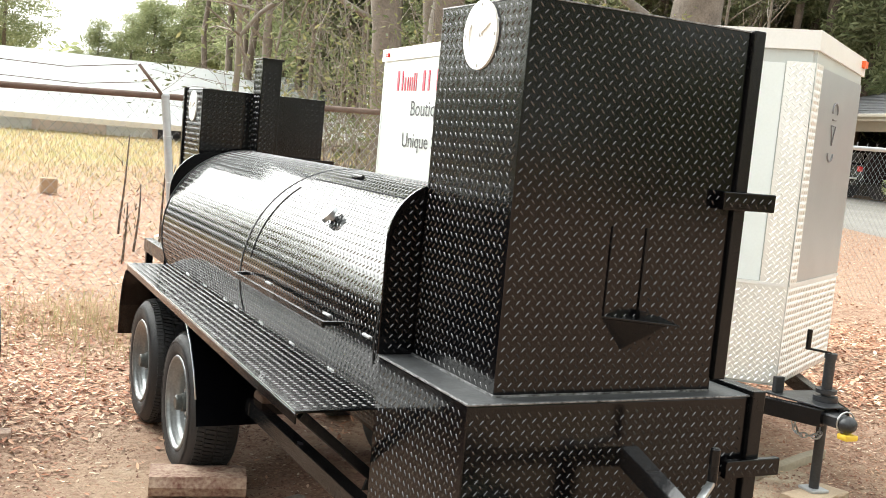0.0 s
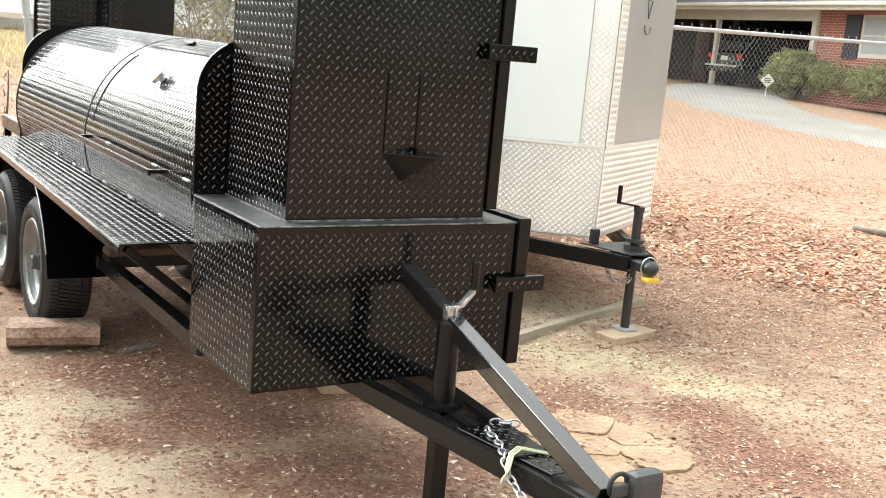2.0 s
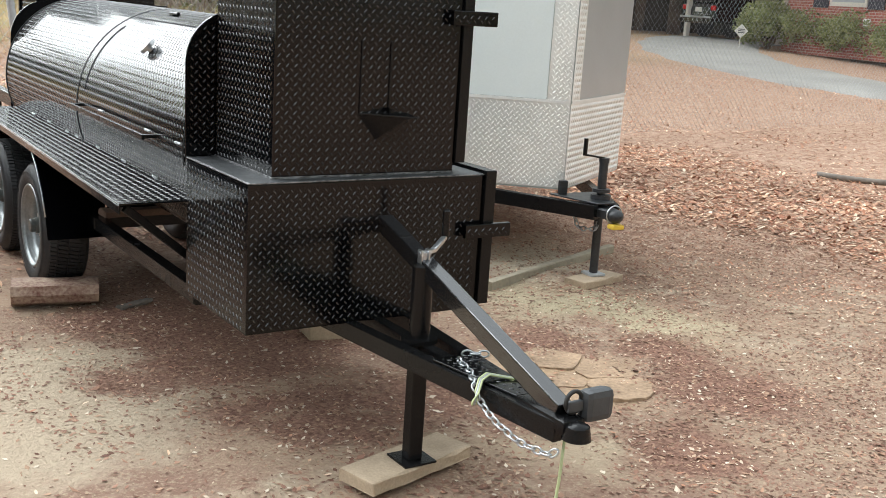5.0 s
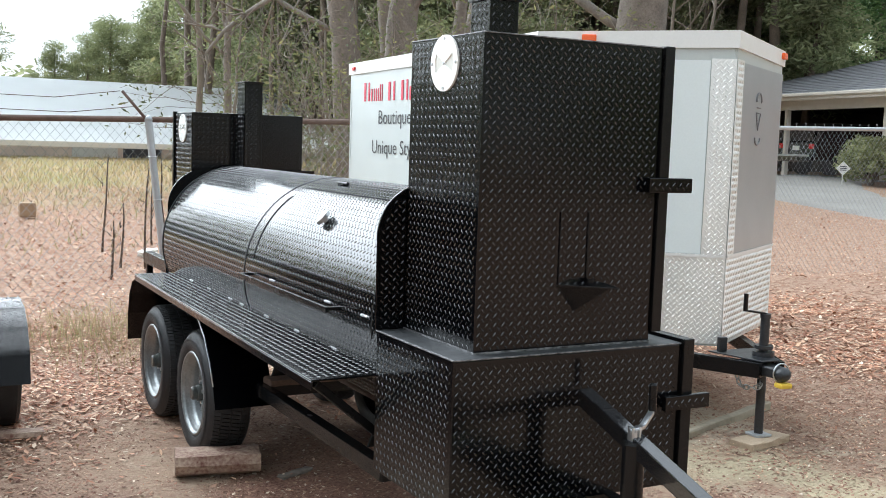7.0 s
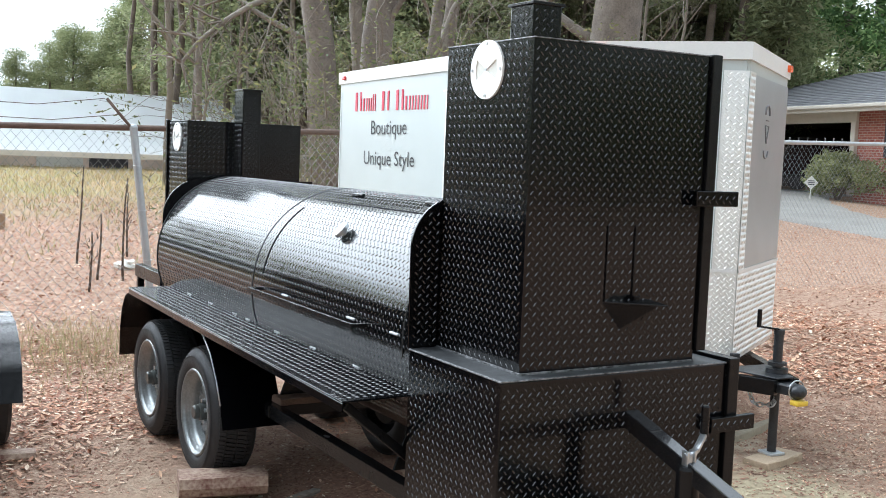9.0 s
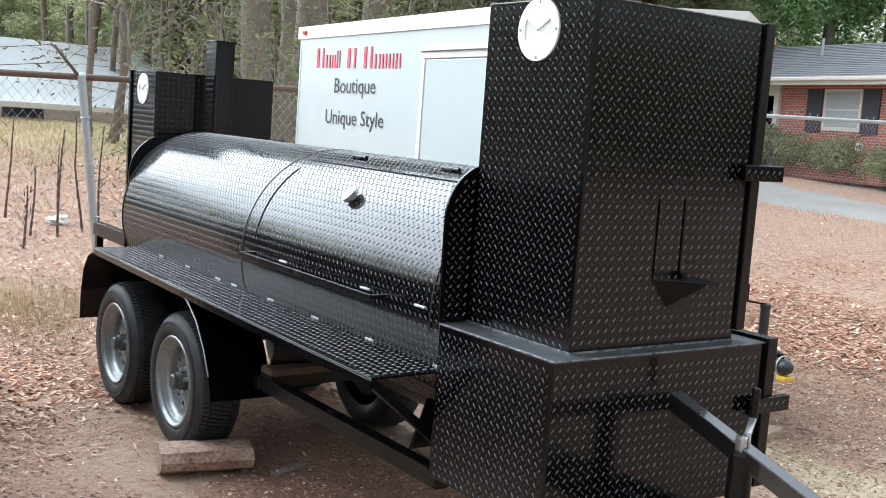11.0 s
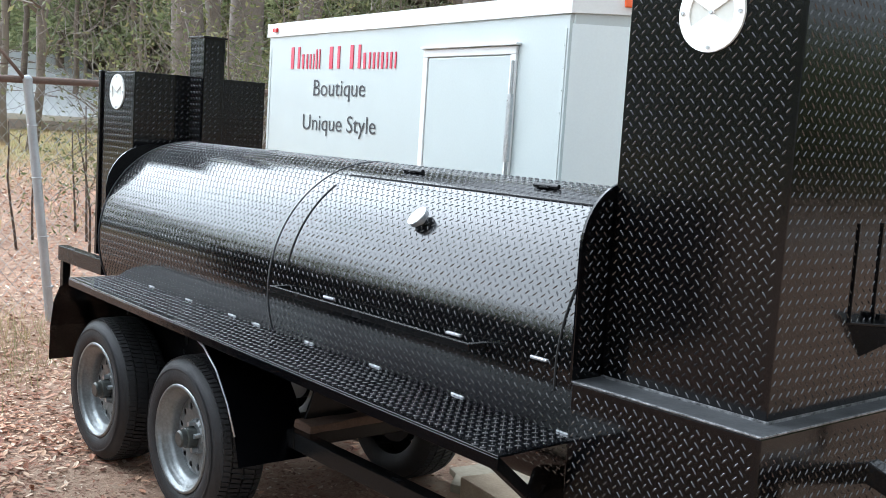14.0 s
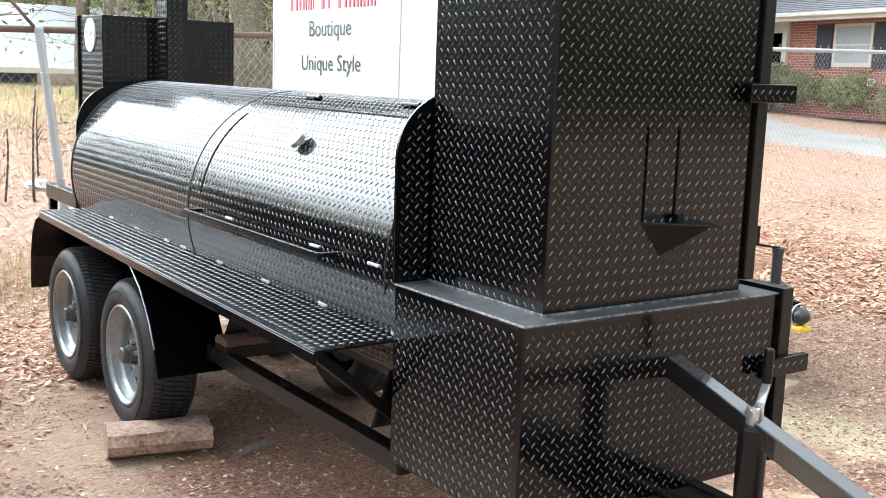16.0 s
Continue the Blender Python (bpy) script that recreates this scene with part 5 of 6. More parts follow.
# ---- the wheel of another black trailer, with its log ----
other = thing("utility_trailer", "black steel trailer with a rounded fender over its wheel", "trailer", (0.3, 5.6, 0))
bm = bmesh.new()
lathe(bm, [(0.40 + a, r) for a, r in ((0, 0.2), (-0.01, 0.23), (0.0, 0.29), (0.02, 0.31), (0.16, 0.31), (0.18, 0.29), (0.19, 0.23), (0.18, 0.2))], (0.05, 5.75, 0.305), "x", 48)
tyre = part("tyre", bm, RUBBER, other, "black rubber tyre", True)
bm = bmesh.new()
lathe(bm, [(0.58 + a, r) for a, r in ((0.0, 0.2), (-0.03, 0.17), (-0.05, 0.15), (-0.05, 0.0001))], (0.05, 5.75, 0.305), "x", 32)
part("rim", bm, RIM, tyre, "silver steel rim", True)
bm = bmesh.new()
prof = [(5.34, 0.3), (5.36, 0.45), (5.44, 0.58), (5.56, 0.66), (5.75, 0.69), (5.95, 0.66), (6.08, 0.58), (6.15, 0.45)]
lo = [bm.verts.new((0.3, y, z)) for y, z in prof]
hi = [bm.verts.new((0.66, y, z)) for y, z in prof]
for i in range(len(prof) - 1):
    bm.faces.new((lo[i], lo[i + 1], hi[i + 1], hi[i])).smooth = True
bmesh.ops.solidify(bm, geom=bm.faces[:], thickness=0.005)
part("fender", bm, BLACK, other)
bm = bmesh.new()
box(bm, 0.1, 0.28, 4.4, 7.2, 0.42, 0.52, 0.006)
part("frame_rail", bm, FRAME, other)
bm = bmesh.new()
box(bm, -0.9, 0.28, 5.71, 5.79, 0.27, 0.35, 0.006)
part("axle", bm, FRAME, other)
# unseen body, added so that the smoker's left side reflects something dark
bm = bmesh.new()
box(bm, -1.15, 0.24, 4.5, 7.3, 0.522, 1.3, 0.02)
part("body", bm, BLACK, other, "unseen black body added to darken reflections")
split_log("chock_log", "grey split log lying before a black tyre", (0.25, 5.4, 0.0), (0.72, 5.34, 0.0), 0.06, 8)

# ---- chain-link fence ----
FY = 8.5


def rail_z(x):
    return 1.65 + 0.026 * x


fence = thing("chain_link_fence", "chain-link fence with a pipe rail and leaning posts", "fence", (2, FY, 0))
tube("top_rail", [(x, FY, rail_z(x)) for x in (-8, -4, -1, 2, 5)], 0.024, RUST, fence, "rusty brown pipe rail", 10)
tube("top_rail", [(x, FY, rail_z(x)) for x in (5, 8.5, 12, 16, 20)], 0.024, GALV, fence, "galvanised pipe rail", 10)
for x, lean in ((-4.2, 0.0), (-1.1, 0.02), (1.97, 0.2), (5.2, 0.0), (8.48, 0.02), (18.0, 0)):
    bm = bmesh.new()
    rod(bm, (x + lean, FY - 0.03, soil_z(x, FY) - 0.1), (x, FY - 0.03, rail_z(x) - 0.01), 0.031, seg=14)
    bmesh.ops.create_uvsphere(bm, u_segments=12, v_segments=6, radius=0.034, matrix=pose(x, FY - 0.03, rail_z(x)))
    post = part("post", bm, GALV, fence, "grey galvanised post", True)
    for z in (0.25, 0.6, 1.0, 1.35):
        k = z / 1.66
        tube("tie_wire", [(x + lean * (1 - k) + 0.035 * math.cos(t), FY - 0.03 + 0.035 * math.sin(t), z + 0.05 * x * 0.5) for t in np.linspace(0, 6.283, 14)], 0.004, ZINC, post, "", 5)
tube("barb_arm", [(1.98, FY - 0.03, 1.67), (1.76, FY - 0.03, 1.92)], 0.012, RUST, fence, "slanting arm on the post", 8)
for dz, sag in ((0.14, 0.04), (0.26, 0.05)):
    tube("barbed_wire", [(1.98 - dz * 0.9 - k * 0.5, FY - 0.03, 1.66 + dz - 0.02 * k - sag * math.sin(k * 1.1) + 0.012 * math.sin(k * 4)) for k in range(14)], 0.003, RUST, fence, "", 5)


def chain_link():
    verts, faces = [], []
    cell = 0.075

    def wire(p, q, r=0.0013):
        tube_lists([p, q], [r, r], 4, verts, faces)

    for x0, x1 in ((-6, 5.2), (5.2, 16)):
        x = x0
        while x < x1:
            for sgn in (1, -1):
                xb = x if sgn > 0 else x
                zb, zt = soil_z(xb, FY) + 0.04, rail_z(xb)
                wire((xb, FY + 0.004 * sgn, zb), (xb + sgn * (zt - zb) * 0.85, FY + 0.004 * sgn, zt + sgn * 0.026 * (zt - zb) * 0.85))
            if x > 5.2 and int(x / cell) % 2 == 0:
                z = rail_z(x)
                wire((x - 0.012, FY, z), (x + 0.01, FY, z + 0.06), 0.0025)
                wire((x + 0.012, FY, z), (x - 0.01, FY, z + 0.06), 0.0025)
            x += cell
    return from_lists("chain_link", verts, faces, WIRE, fence, "woven wire mesh")


tagged(chain_link(), kind="stuff")

# ---- sheds and house behind ----
shed = thing("long_shed", "long low building with a white metal roof", "building", (0, 34, 0.8))
bm = bmesh.new()
box(bm, -30, 13.2, 34.0, 34.3, 0.2, 1.35, 0.01)
box(bm, -30, 13.2, 45.7, 46, 0.2, 1.35, 0.01)
box(bm, 12.9, 13.2, 34.3, 45.7, 0.2, 1.35, 0.01)
wall = part("wall", bm, WALLP, shed, "pale pinkish brick wall")
# the dark panel paints the shade of an opening on the closed wall
for x0, x1, mat, lab in ((-2, 1.6, WALLP, ""), (2.2, 3.4, WALLW, "white panel"), (5.55, 6.92, WALLW, "white garage panel"), (7.1, 8.3, SHUTTER, "dark panel painted as the shade of an opening")):
    bm = bmesh.new()
    box(bm, x0, x1, 33.93, 34.0, 0.4, 1.12, 0.01)
    part("wall_panel", bm, mat, wall, lab)
for side in (0, 1):
    bm = bmesh.new()
    y0, y1 = (33.3, 40.0) if side == 0 else (46.7, 40.0)
    pts = [(-31, y0, 1.25), (14.1, y0, 1.25), (14.1, y1, 3.42), (-31, y1, 3.42)]
    vs = [bm.verts.new(p) for p in pts]
    bm.faces.new(vs)
    bmesh.ops.solidify(bm, geom=bm.faces[:], thickness=0.06)
    roof = part("roof", bm, METALROOF, shed, "white ribbed metal roof")
bm = bmesh.new()
box(bm, -31, 14.1, 33.26, 33.32, 1.1, 1.27, 0.01)
part("fascia", bm, PAINT, shed)

house = thing("brick_house", "low red brick house with a carport and grey shingle roof", "house")


def hbox(name, x0, x1, y0, y1, z0, z1, mat, parent=None, label="", bevel=0.01):
    bm = bmesh.new()
    box(bm, x0, x1, y0, y1, z0, z1, bevel)
    return part(name, bm, mat, parent or house, label)


front = hbox("wall", 6.05, 18, 0, 0.2, -0.6, 2.1, BRICKWALL, None, "red brick front wall")
hbox("wall", 6.05, 6.25, 0.2, 8, -0.6, 2.1, BRICK)
# inner faces of the carport, with their shade painted in
hbox("back_wall", -3, 6.05, 7.6, 7.8, -0.6, 2.1, CARPORT_SHADE, None, "back wall of the carport, painted dark for its shade")
hbox("side_wall", -3.2, -3.0, 0.3, 7.8, -0.6, 2.1, CARPORT_SHADE)
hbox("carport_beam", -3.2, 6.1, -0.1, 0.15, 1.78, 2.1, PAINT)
hbox("carport_ceiling", -3.2, 6.05, 0.15, 7.8, 2.0, 2.1, CARPORT_SHADE)
hbox("post", 5.9, 6.1, -0.12, 0.04, -0.4, 1.8, PAINT)
hbox("post", 1.0, 1.15, -0.1, 0.05, -0.4, 1.8, PAINT)
hbox("fascia", -3.8, 18.6, -0.72, -0.62, 2.05, 2.25, PAINT)
hbox("soffit", -3.8, 18.6, -0.66, 0.1, 2.1, 2.13, PAINT)
hbox("gutter", -3.8, 18.6, -0.82, -0.72, 2.16, 2.27, PAINT, None, "", 0.03)
hbox("shutter", 7.25, 7.85, -0.05, 0.0, 0.75, 1.98, SHUTTER)
hbox("shutter", 9.4, 10.0, -0.05, 0.0, 0.75, 1.98, SHUTTER)
win = hbox("window", 7.9, 9.35, -0.03, 0.0, 0.8, 1.98, PAINT, None, "white framed sash window")
hbox("pane", 8.0, 9.25, -0.04, -0.03, 0.92, 1.38, GLASS, win)
hbox("pane", 8.0, 9.25, -0.04, -0.03, 1.43, 1.9, GLASS, win)
hbox("vent", 9.3, 9.55, -0.03, 0.0, 0.3, 0.5, TRIM)
bm = bmesh.new()
e = [(-3.9, -0.8, 2.2), (18.7, -0.8, 2.2), (18.7, 8.6, 2.2), (-3.9, 8.6, 2.2)]
r = [(1.2, 3.9, 3.75), (14.0, 3.9, 3.75)]
v = [bm.verts.new(p) for p in e + r]
for f in ((0, 1, 5, 4), (1, 2, 5), (2, 3, 4, 5), (3, 0, 4), (3, 2, 1, 0)):
    bm.faces.new([v[i] for i in f])
roof = part("roof", bm, SHINGLE, house, "weathered grey shingle roof")
for k in range(1, 20):
    t = k / 20
    y, z = -0.8 + 4.7 * t, 2.2 + 1.55 * t
    bm = bmesh.new()
    beam(bm, (-3.9 + 5.1 * t, y, z + 0.008), (18.7 - 4.7 * t, y, z + 0.008), 0.05, 0.012, 0)
    part("shingle_course", bm, SHINGLE, roof)
bm = bmesh.new()
rod(bm, (5.2, 2.2, 3.1), (5.2, 2.2, 3.75), 0.04)
part("vent_pipe", bm, GALV, roof)
house.matrix_basis = pose(27.64, 26.86, 1.3, 0, 0, -101.6)

car = thing("parked_car", "black four-wheel-drive car parked in the carport", "car")
bm = bmesh.new()
outline(bm, [(0.0, 0.45), (0.02, 0.95), (0.12, 1.05), (0.45, 1.62), (0.6, 1.7), (2.6, 1.68), (3.3, 1.1), (4.4, 0.98), (4.55, 0.5)], 1.76, "x", -0.88, 0.06)
body = part("body", bm, CARPAINT, car, "", True)
for z0, z1, y, w, mat, nm in ((1.12, 1.52, 0.1, 0.66, GLASS, "rear_window"),):
    bm = bmesh.new()
    outline(bm, [(-w, z0), (w, z0), (w - 0.1, z1), (-w + 0.1, z1)], 0.02, "y", 0, 0.002)
    bmesh.ops.rotate(bm, verts=bm.verts, cent=(0, 0, z0), matrix=Matrix.Rotation(radians(-30), 3, "X"))
    bmesh.ops.translate(bm, verts=bm.verts, vec=(0, y, 0))
    part(nm, bm, CARGLASS, body)
for x in (-0.75, 0.75):
    bm = bmesh.new()
    box(bm, x - 0.1, x + 0.1, -0.03, 0.04, 0.86, 1.02, 0.02)
    part("tail_lamp", bm, REDLENS, body, "red tail lamp")
bm = bmesh.new()
box(bm, -0.86, 0.86, -0.12, 0.02, 0.42, 0.64, 0.04)
bump = part("bumper", bm, CARPAINT, body)
bm = bmesh.new()
box(bm, -0.8, 0.8, -0.14, -0.11, 0.6, 0.66, 0.01)
part("chrome_strip", bm, ZINC, bump, "chrome strip")
bm = bmesh.new()
box(bm, -0.16, 0.16, -0.02, 0.01, 0.8, 0.95, 0.005)
part("plate", bm, SIGNW, body, "pale blank plate")
for x in (-0.8, 0.62):
    for y in (0.85, 3.6):
        bm = bmesh.new()
        rod(bm, (x, y, 0.36), (x + 0.2, y, 0.36), 0.36, seg=28)
        part("wheel", bm, RUBBER, car)
car.matrix_basis = pose(27.35, 25.32, 0.95, 0, 0, -98)


def drive():
    line = [(18.51, -12.44), (18.84, 1.56), (19.01, 8.56), (19.21, 13.05), (20.42, 17.53), (23.1, 21.27), (25.96, 23.6), (29.09, 24.73)]
    pts = []
    for (a, b), (c, d) in zip(line, line[1:]):
        for k in range(10):
            pts.append((a + (c - a) * k / 10, b + (d - b) * k / 10))
    verts, faces, cols = [], [], 9
    for i, (x, y) in enumerate(pts):
        x2, y2 = pts[min(i + 1, len(pts) - 1)]
        x1, y1 = pts[max(i - 1, 0)]
        dx, dy = x2 - x1, y2 - y1
        L = math.hypot(dx, dy)
        for k in range(cols):
            o = (k / (cols - 1) - 0.5) * 4.0 + 0.25 * noise.noise((x * 0.8, y * 0.8, k // 4))
            px, py = x + dy / L * o, y - dx / L * o
            verts.append((px, py, soil_z(px, py) + (0.05 if 0 < k < cols - 1 else -0.08)))
    for i in range(len(pts) - 1):
        for k in range(cols - 1):
            a = i * cols + k
            faces.append((a, a + 1, a + 1 + cols, a + cols))
    tagged(from_lists("drive", verts, faces, CONCRETE, smooth=True), "pale worn concrete drive", "drive", kind="structure")


drive()
yard_sign = thing("yard_sign", "small white diamond sign on a stake", "sign", (24.7, 21.03, 0.65))
bm = bmesh.new()
outline(bm, [(0, -0.2), (0.2, 0), (0, 0.2), (-0.2, 0)], 0.01, "y", 0, 0.002)
bmesh.ops.transform(bm, matrix=pose(24.7, 21.03, 1.25, 0, 0, -45), verts=bm.verts)
board = part("board", bm, SIGNW, yard_sign)
for z in (-0.05, 0.0, 0.05):
    bm = bmesh.new()
    box(bm, -0.09, 0.09, -0.006, -0.001, z - 0.012, z + 0.012, 0)
    bmesh.ops.transform(bm, matrix=pose(24.7, 21.03, 1.25, 0, 0, -45), verts=bm.verts)
    part("writing_bar", bm, INK, board)
bm = bmesh.new()
rod(bm, (24.7, 21.040000000000003, 0.5), (24.7, 21.040000000000003, 1.1), 0.012)
part("stake", bm, SIGNW, yard_sign)

# ---- plants ----
def leaf_quads(verts, faces, centre, radii, count, size, rnd, shell=0.35, stretch=1.6):
    cx, cy, cz = centre
    for _ in range(count):
        while True:
            u, v, w = rnd.uniform(-1, 1), rnd.uniform(-1, 1), rnd.uniform(-1, 1)
            q = u * u + v * v + w * w
            if shell < q < 1:
                break
        p = Vector((cx + u * radii[0], cy + v * radii[1], cz + w * radii[2]))
        a = Vector((rnd.gauss(0, 1), rnd.gauss(0, 1), rnd.gauss(0, 0.7))).normalized()
        b = a.orthogonal().normalized()
        b = Matrix.Rotation(rnd.uniform(0, 6.28), 3, a) @ b
        s = size * rnd.uniform(0.6, 1.3)
        a, b = a * s * stretch * 0.5, b * s * 0.5
        k = len(verts)
        verts.extend([tuple(p - a), tuple(p - b * 0.6), tuple(p + a), tuple(p + b * 0.6)])
        faces.append((k, k + 1, k + 2, k + 3))


def branch(verts, faces, tips, p, d, L, r, depth, rnd, seg, spread=0.6, droop=0.0, wander=0.18):
    pts, radii, q = [Vector(p)], [r], Vector(d).normalized()
    n = 5
    for i in range(n):
        q = (q + Vector((rnd.gauss(0, wander), rnd.gauss(0, wander), rnd.gauss(0, wander) - droop))).normalized()
        pts.append(pts[-1] + q * L / n)
        radii.append(r * (1 - 0.55 * (i + 1) / n))
    tube_lists(pts, radii, seg, verts, faces)
    if depth == 0:
        tips.append(pts[-1])
        return
    for k in range(rnd.choice((2, 3, 3))):
        i = rnd.randint(2, n)
        side = Vector((rnd.gauss(0, 1), rnd.gauss(0, 1), rnd.gauss(0.2, 0.7))).normalized()
        branch(verts, faces, tips, pts[i], (q * (1 - spread) + side * spread), L * rnd.uniform(0.5, 0.75), max(0.004, radii[i] * rnd.uniform(0.5, 0.7)), depth - 1, rnd, max(3, seg - 2), spread, droop, wander)


def bare_tree(name, label, height, r, depth, seed, mat=BARK, lean=(0, 0), first=0.4, limbs=5, leaves=None, leaf_n=0, leaf_size=0.1):
    rnd = random.Random(seed)
    t = thing(name, label, "tree")
    v, f = [], []
    pts = [Vector((lean[0] * k + rnd.gauss(0, 0.02 * height * 0.3), lean[1] * k + rnd.gauss(0, 0.02 * height * 0.3), height * k - 0.15)) for k in np.linspace(0, 1, 9)]
    pts[0] = Vector((0, 0, -0.3))
    radii = [r * (1.35 if k == 0 else 1) * (1 - 0.75 * k / 8) for k in range(9)]
    tube_lists(pts, radii, 14, v, f)
    from_lists("trunk", v, f, mat, t, "", True)
    v, f, tips = [], [], []
    for k in range(limbs):
        h = first + (1 - first) * (k + rnd.random()) / limbs
        i = min(8, int(h * 8))
        a = rnd.uniform(0, 6.283)
        branch(v, f, tips, pts[i], (math.cos(a), math.sin(a), rnd.uniform(0.6, 1.4)), height * rnd.uniform(0.2, 0.38), max(0.012, radii[i] * (0.24 if r > 0.2 else 0.5)), depth, rnd, 7, 0.6 if r > 0.2 else 0.42, 0.0, 0.18 if r > 0.2 else 0.09)
    from_lists("branchwork", v, f, mat if r > 0.2 else TWIG, t, "", True)
    if leaves:
        v, f = [], []
        for p in tips:
            leaf_quads(v, f, p, (0.35, 0.35, 0.3), leaf_n, leaf_size, rnd, 0.0)
        from_lists("crown", v, f, leaves, t)
    return t


def pine(seed, height, r, leafy=0.5):
    rnd = random.Random(seed)
    t = thing("pine_tree", "tall slender pine with a ragged green crown", "tree", group="pines of the wood")
    v, f = [], []
    pts = [Vector((rnd.gauss(0, 0.1), rnd.gauss(0, 0.1), height * k - 0.2)) for k in np.linspace(0, 1, 8)]
    tube_lists(pts, [r * (1 - 0.85 * k / 7) for k in range(8)], 9, v, f)
    from_lists("trunk", v, f, PINEBARK, t, "", True)
    v, f = [], []
    lv, lf = [], []
    for k in range(34):
        h = 1 - leafy + leafy * (k / 34) ** 0.9
        z = height * h
        L = (0.2 + 0.8 * math.sin(math.pi * min(1, (1 - (h - 1 + leafy) / leafy) * 0.9 + 0.12))) * height * 0.17 * rnd.uniform(0.6, 1.2)
        a = rnd.uniform(0, 6.283)
        p = Vector((0, 0, z))
        q = p + Vector((math.cos(a) * L, math.sin(a) * L, L * rnd.uniform(-0.1, 0.45)))
        tube_lists([p, p.lerp(q, 0.5) + Vector((0, 0, 0.1)), q], [0.05, 0.035, 0.012], 4, v, f)
        for s in (0.45, 0.7, 0.95):
            c = p.lerp(q, s)
            leaf_quads(lv, lf, c, (0.8, 0.8, 0.45), 150, 0.11, rnd, 0.0, 2.6)
    from_lists("branchwork", v, f, PINEBARK, t)
    from_lists("crown", lv, lf, PINE, t)
    return t


def put(t, x, y, s=1.0, turn=0.0, first=False, dz=0.0):
    far = math.hypot(x, y)
    z = (soil_z(x, y) if far < 60 else soil_z(x * 60 / far, y * 60 / far)) + dz
    k = 1.0 if first else t.scale[0]
    m = Matrix.LocRotScale((x, y, z), Euler((0, 0, turn)), (s / k, s / k, s / k))
    if first:
        t.matrix_basis = m
        return t
    return copy_thing(t, m)


def polar(deg, d):
    return d * math.sin(radians(deg)), d * math.cos(radians(deg))


def full_pine(seed, h):
    rnd = random.Random(seed)
    t = thing("pine_tree", "full green pine of the wood", "tree", group="pines of the wood")
    v, f = [], []
    tube_lists([(0, 0, -0.3), (0.1, 0, h * 0.5), (0, 0.1, h * 0.97)], [0.16, 0.11, 0.03], 8, v, f)
    from_lists("trunk", v, f, PINEBARK, t, "", True)
    v, f = [], []
    for k in range(46):
        z = h * (0.2 + 0.8 * rnd.random() ** 0.85)
        w = h * 0.3 * (1.06 - (z / h) ** 1.7) * rnd.uniform(0.6, 1.25) + 0.15
        a, rr = rnd.uniform(0, 6.28), w * math.sqrt(rnd.uniform(0.05, 1))
        leaf_quads(v, f, (rr * math.cos(a), rr * math.sin(a), z), (0.95, 0.95, 0.5), 200, 0.12, rnd, 0.0, 2.2)
    from_lists("crown", v, f, PINE, t)
    return t


rnd = random.Random(77)
full = [full_pine(41, 11), full_pine(42, 9)]
# the tree line that climbs from the open sky to the wood: bearing, distance, height of the top
for k, (a, d, top) in enumerate(((2.2, 74, 13.0), (3.2, 76, 12.5), (4.1, 72, 12.0), (6.4, 80, 5.0), (7.5, 76, 5.4), (8.5, 74, 7.4), (9.5, 78, 6.3), (10.0, 74, 8.0), (10.6, 76, 8.9), (11.2, 72, 8.9), (11.9, 75, 8.7), (12.5, 72, 8.6), (13.1, 74, 9.6), (13.6, 70, 10.0), (14.2, 72, 11.0), (14.9, 68, 12.0), (15.6, 70, 13.0), (16.4, 62, 13.0), (17.2, 66, 14.0))):
    x, y = polar(a, d)
    put(full[k % 2], x, y, (top - 1.6) / (11, 9)[k % 2], k * 1.7, k < 2)
for k in range(34):
    x, y = polar(17.5 + 30 * ((k * 0.618 + 0.4) % 1.0), 34 + 22 * ((k * 0.377 + 0.2) % 1.0))
    put(full[k % 2], x, y, rnd.uniform(0.8, 1.3), k * 1.1)
pines = [pine(1, 15, 0.2, 0.6), pine(2, 17, 0.22, 0.5), pine(3, 12, 0.16, 0.7)]
spots = []
for k in range(40):
    a = 17.5 + 32 * ((k * 0.618) % 1.0)
    d = 40 + 26 * ((k * 0.377) % 1.0)
    if a < 19:
        d += 14
    spots.append((a, d))
for k, sp in enumerate(spots):
    x, y = polar(sp[0], sp[1])
    put(pines[k % 3], x, y, sp[2] if len(sp) > 2 else rnd.uniform(0.85, 1.2), rnd.uniform(0, 6.28), k < 3)

# tall pines at the edge of the wood, bare for most of their height
edge = [pine(5, 14, 0.13, 0.42), pine(6, 16, 0.15, 0.36)]
for k in range(30):
    x, y = polar(13.6 + 21 * ((k * 0.618 + 0.27) % 1.0), 37 + 9 * ((k * 0.443 + 0.1) % 1.0))
    put(edge[k % 2], x, y, 0.8 + 0.4 * ((k * 0.271) % 1.0), k * 2.1, k < 2)

# slender bare trees along the edge of the wood
thin = [bare_tree("bare_sapling", "thin leafless grey tree at the wood's edge", 8.0, 0.075, 3, 21, TWIG, (0.6, 0.2), 0.3, 8),
        bare_tree("bare_sapling", "thin leafless grey tree at the wood's edge", 6.5, 0.06, 3, 22, TWIG, (-0.5, 0.3), 0.25, 8),
        bare_tree("bare_sapling", "thin leafless grey tree at the wood's edge", 9.0, 0.09, 3, 23, TWIG, (0.2, -0.4), 0.35, 9)]
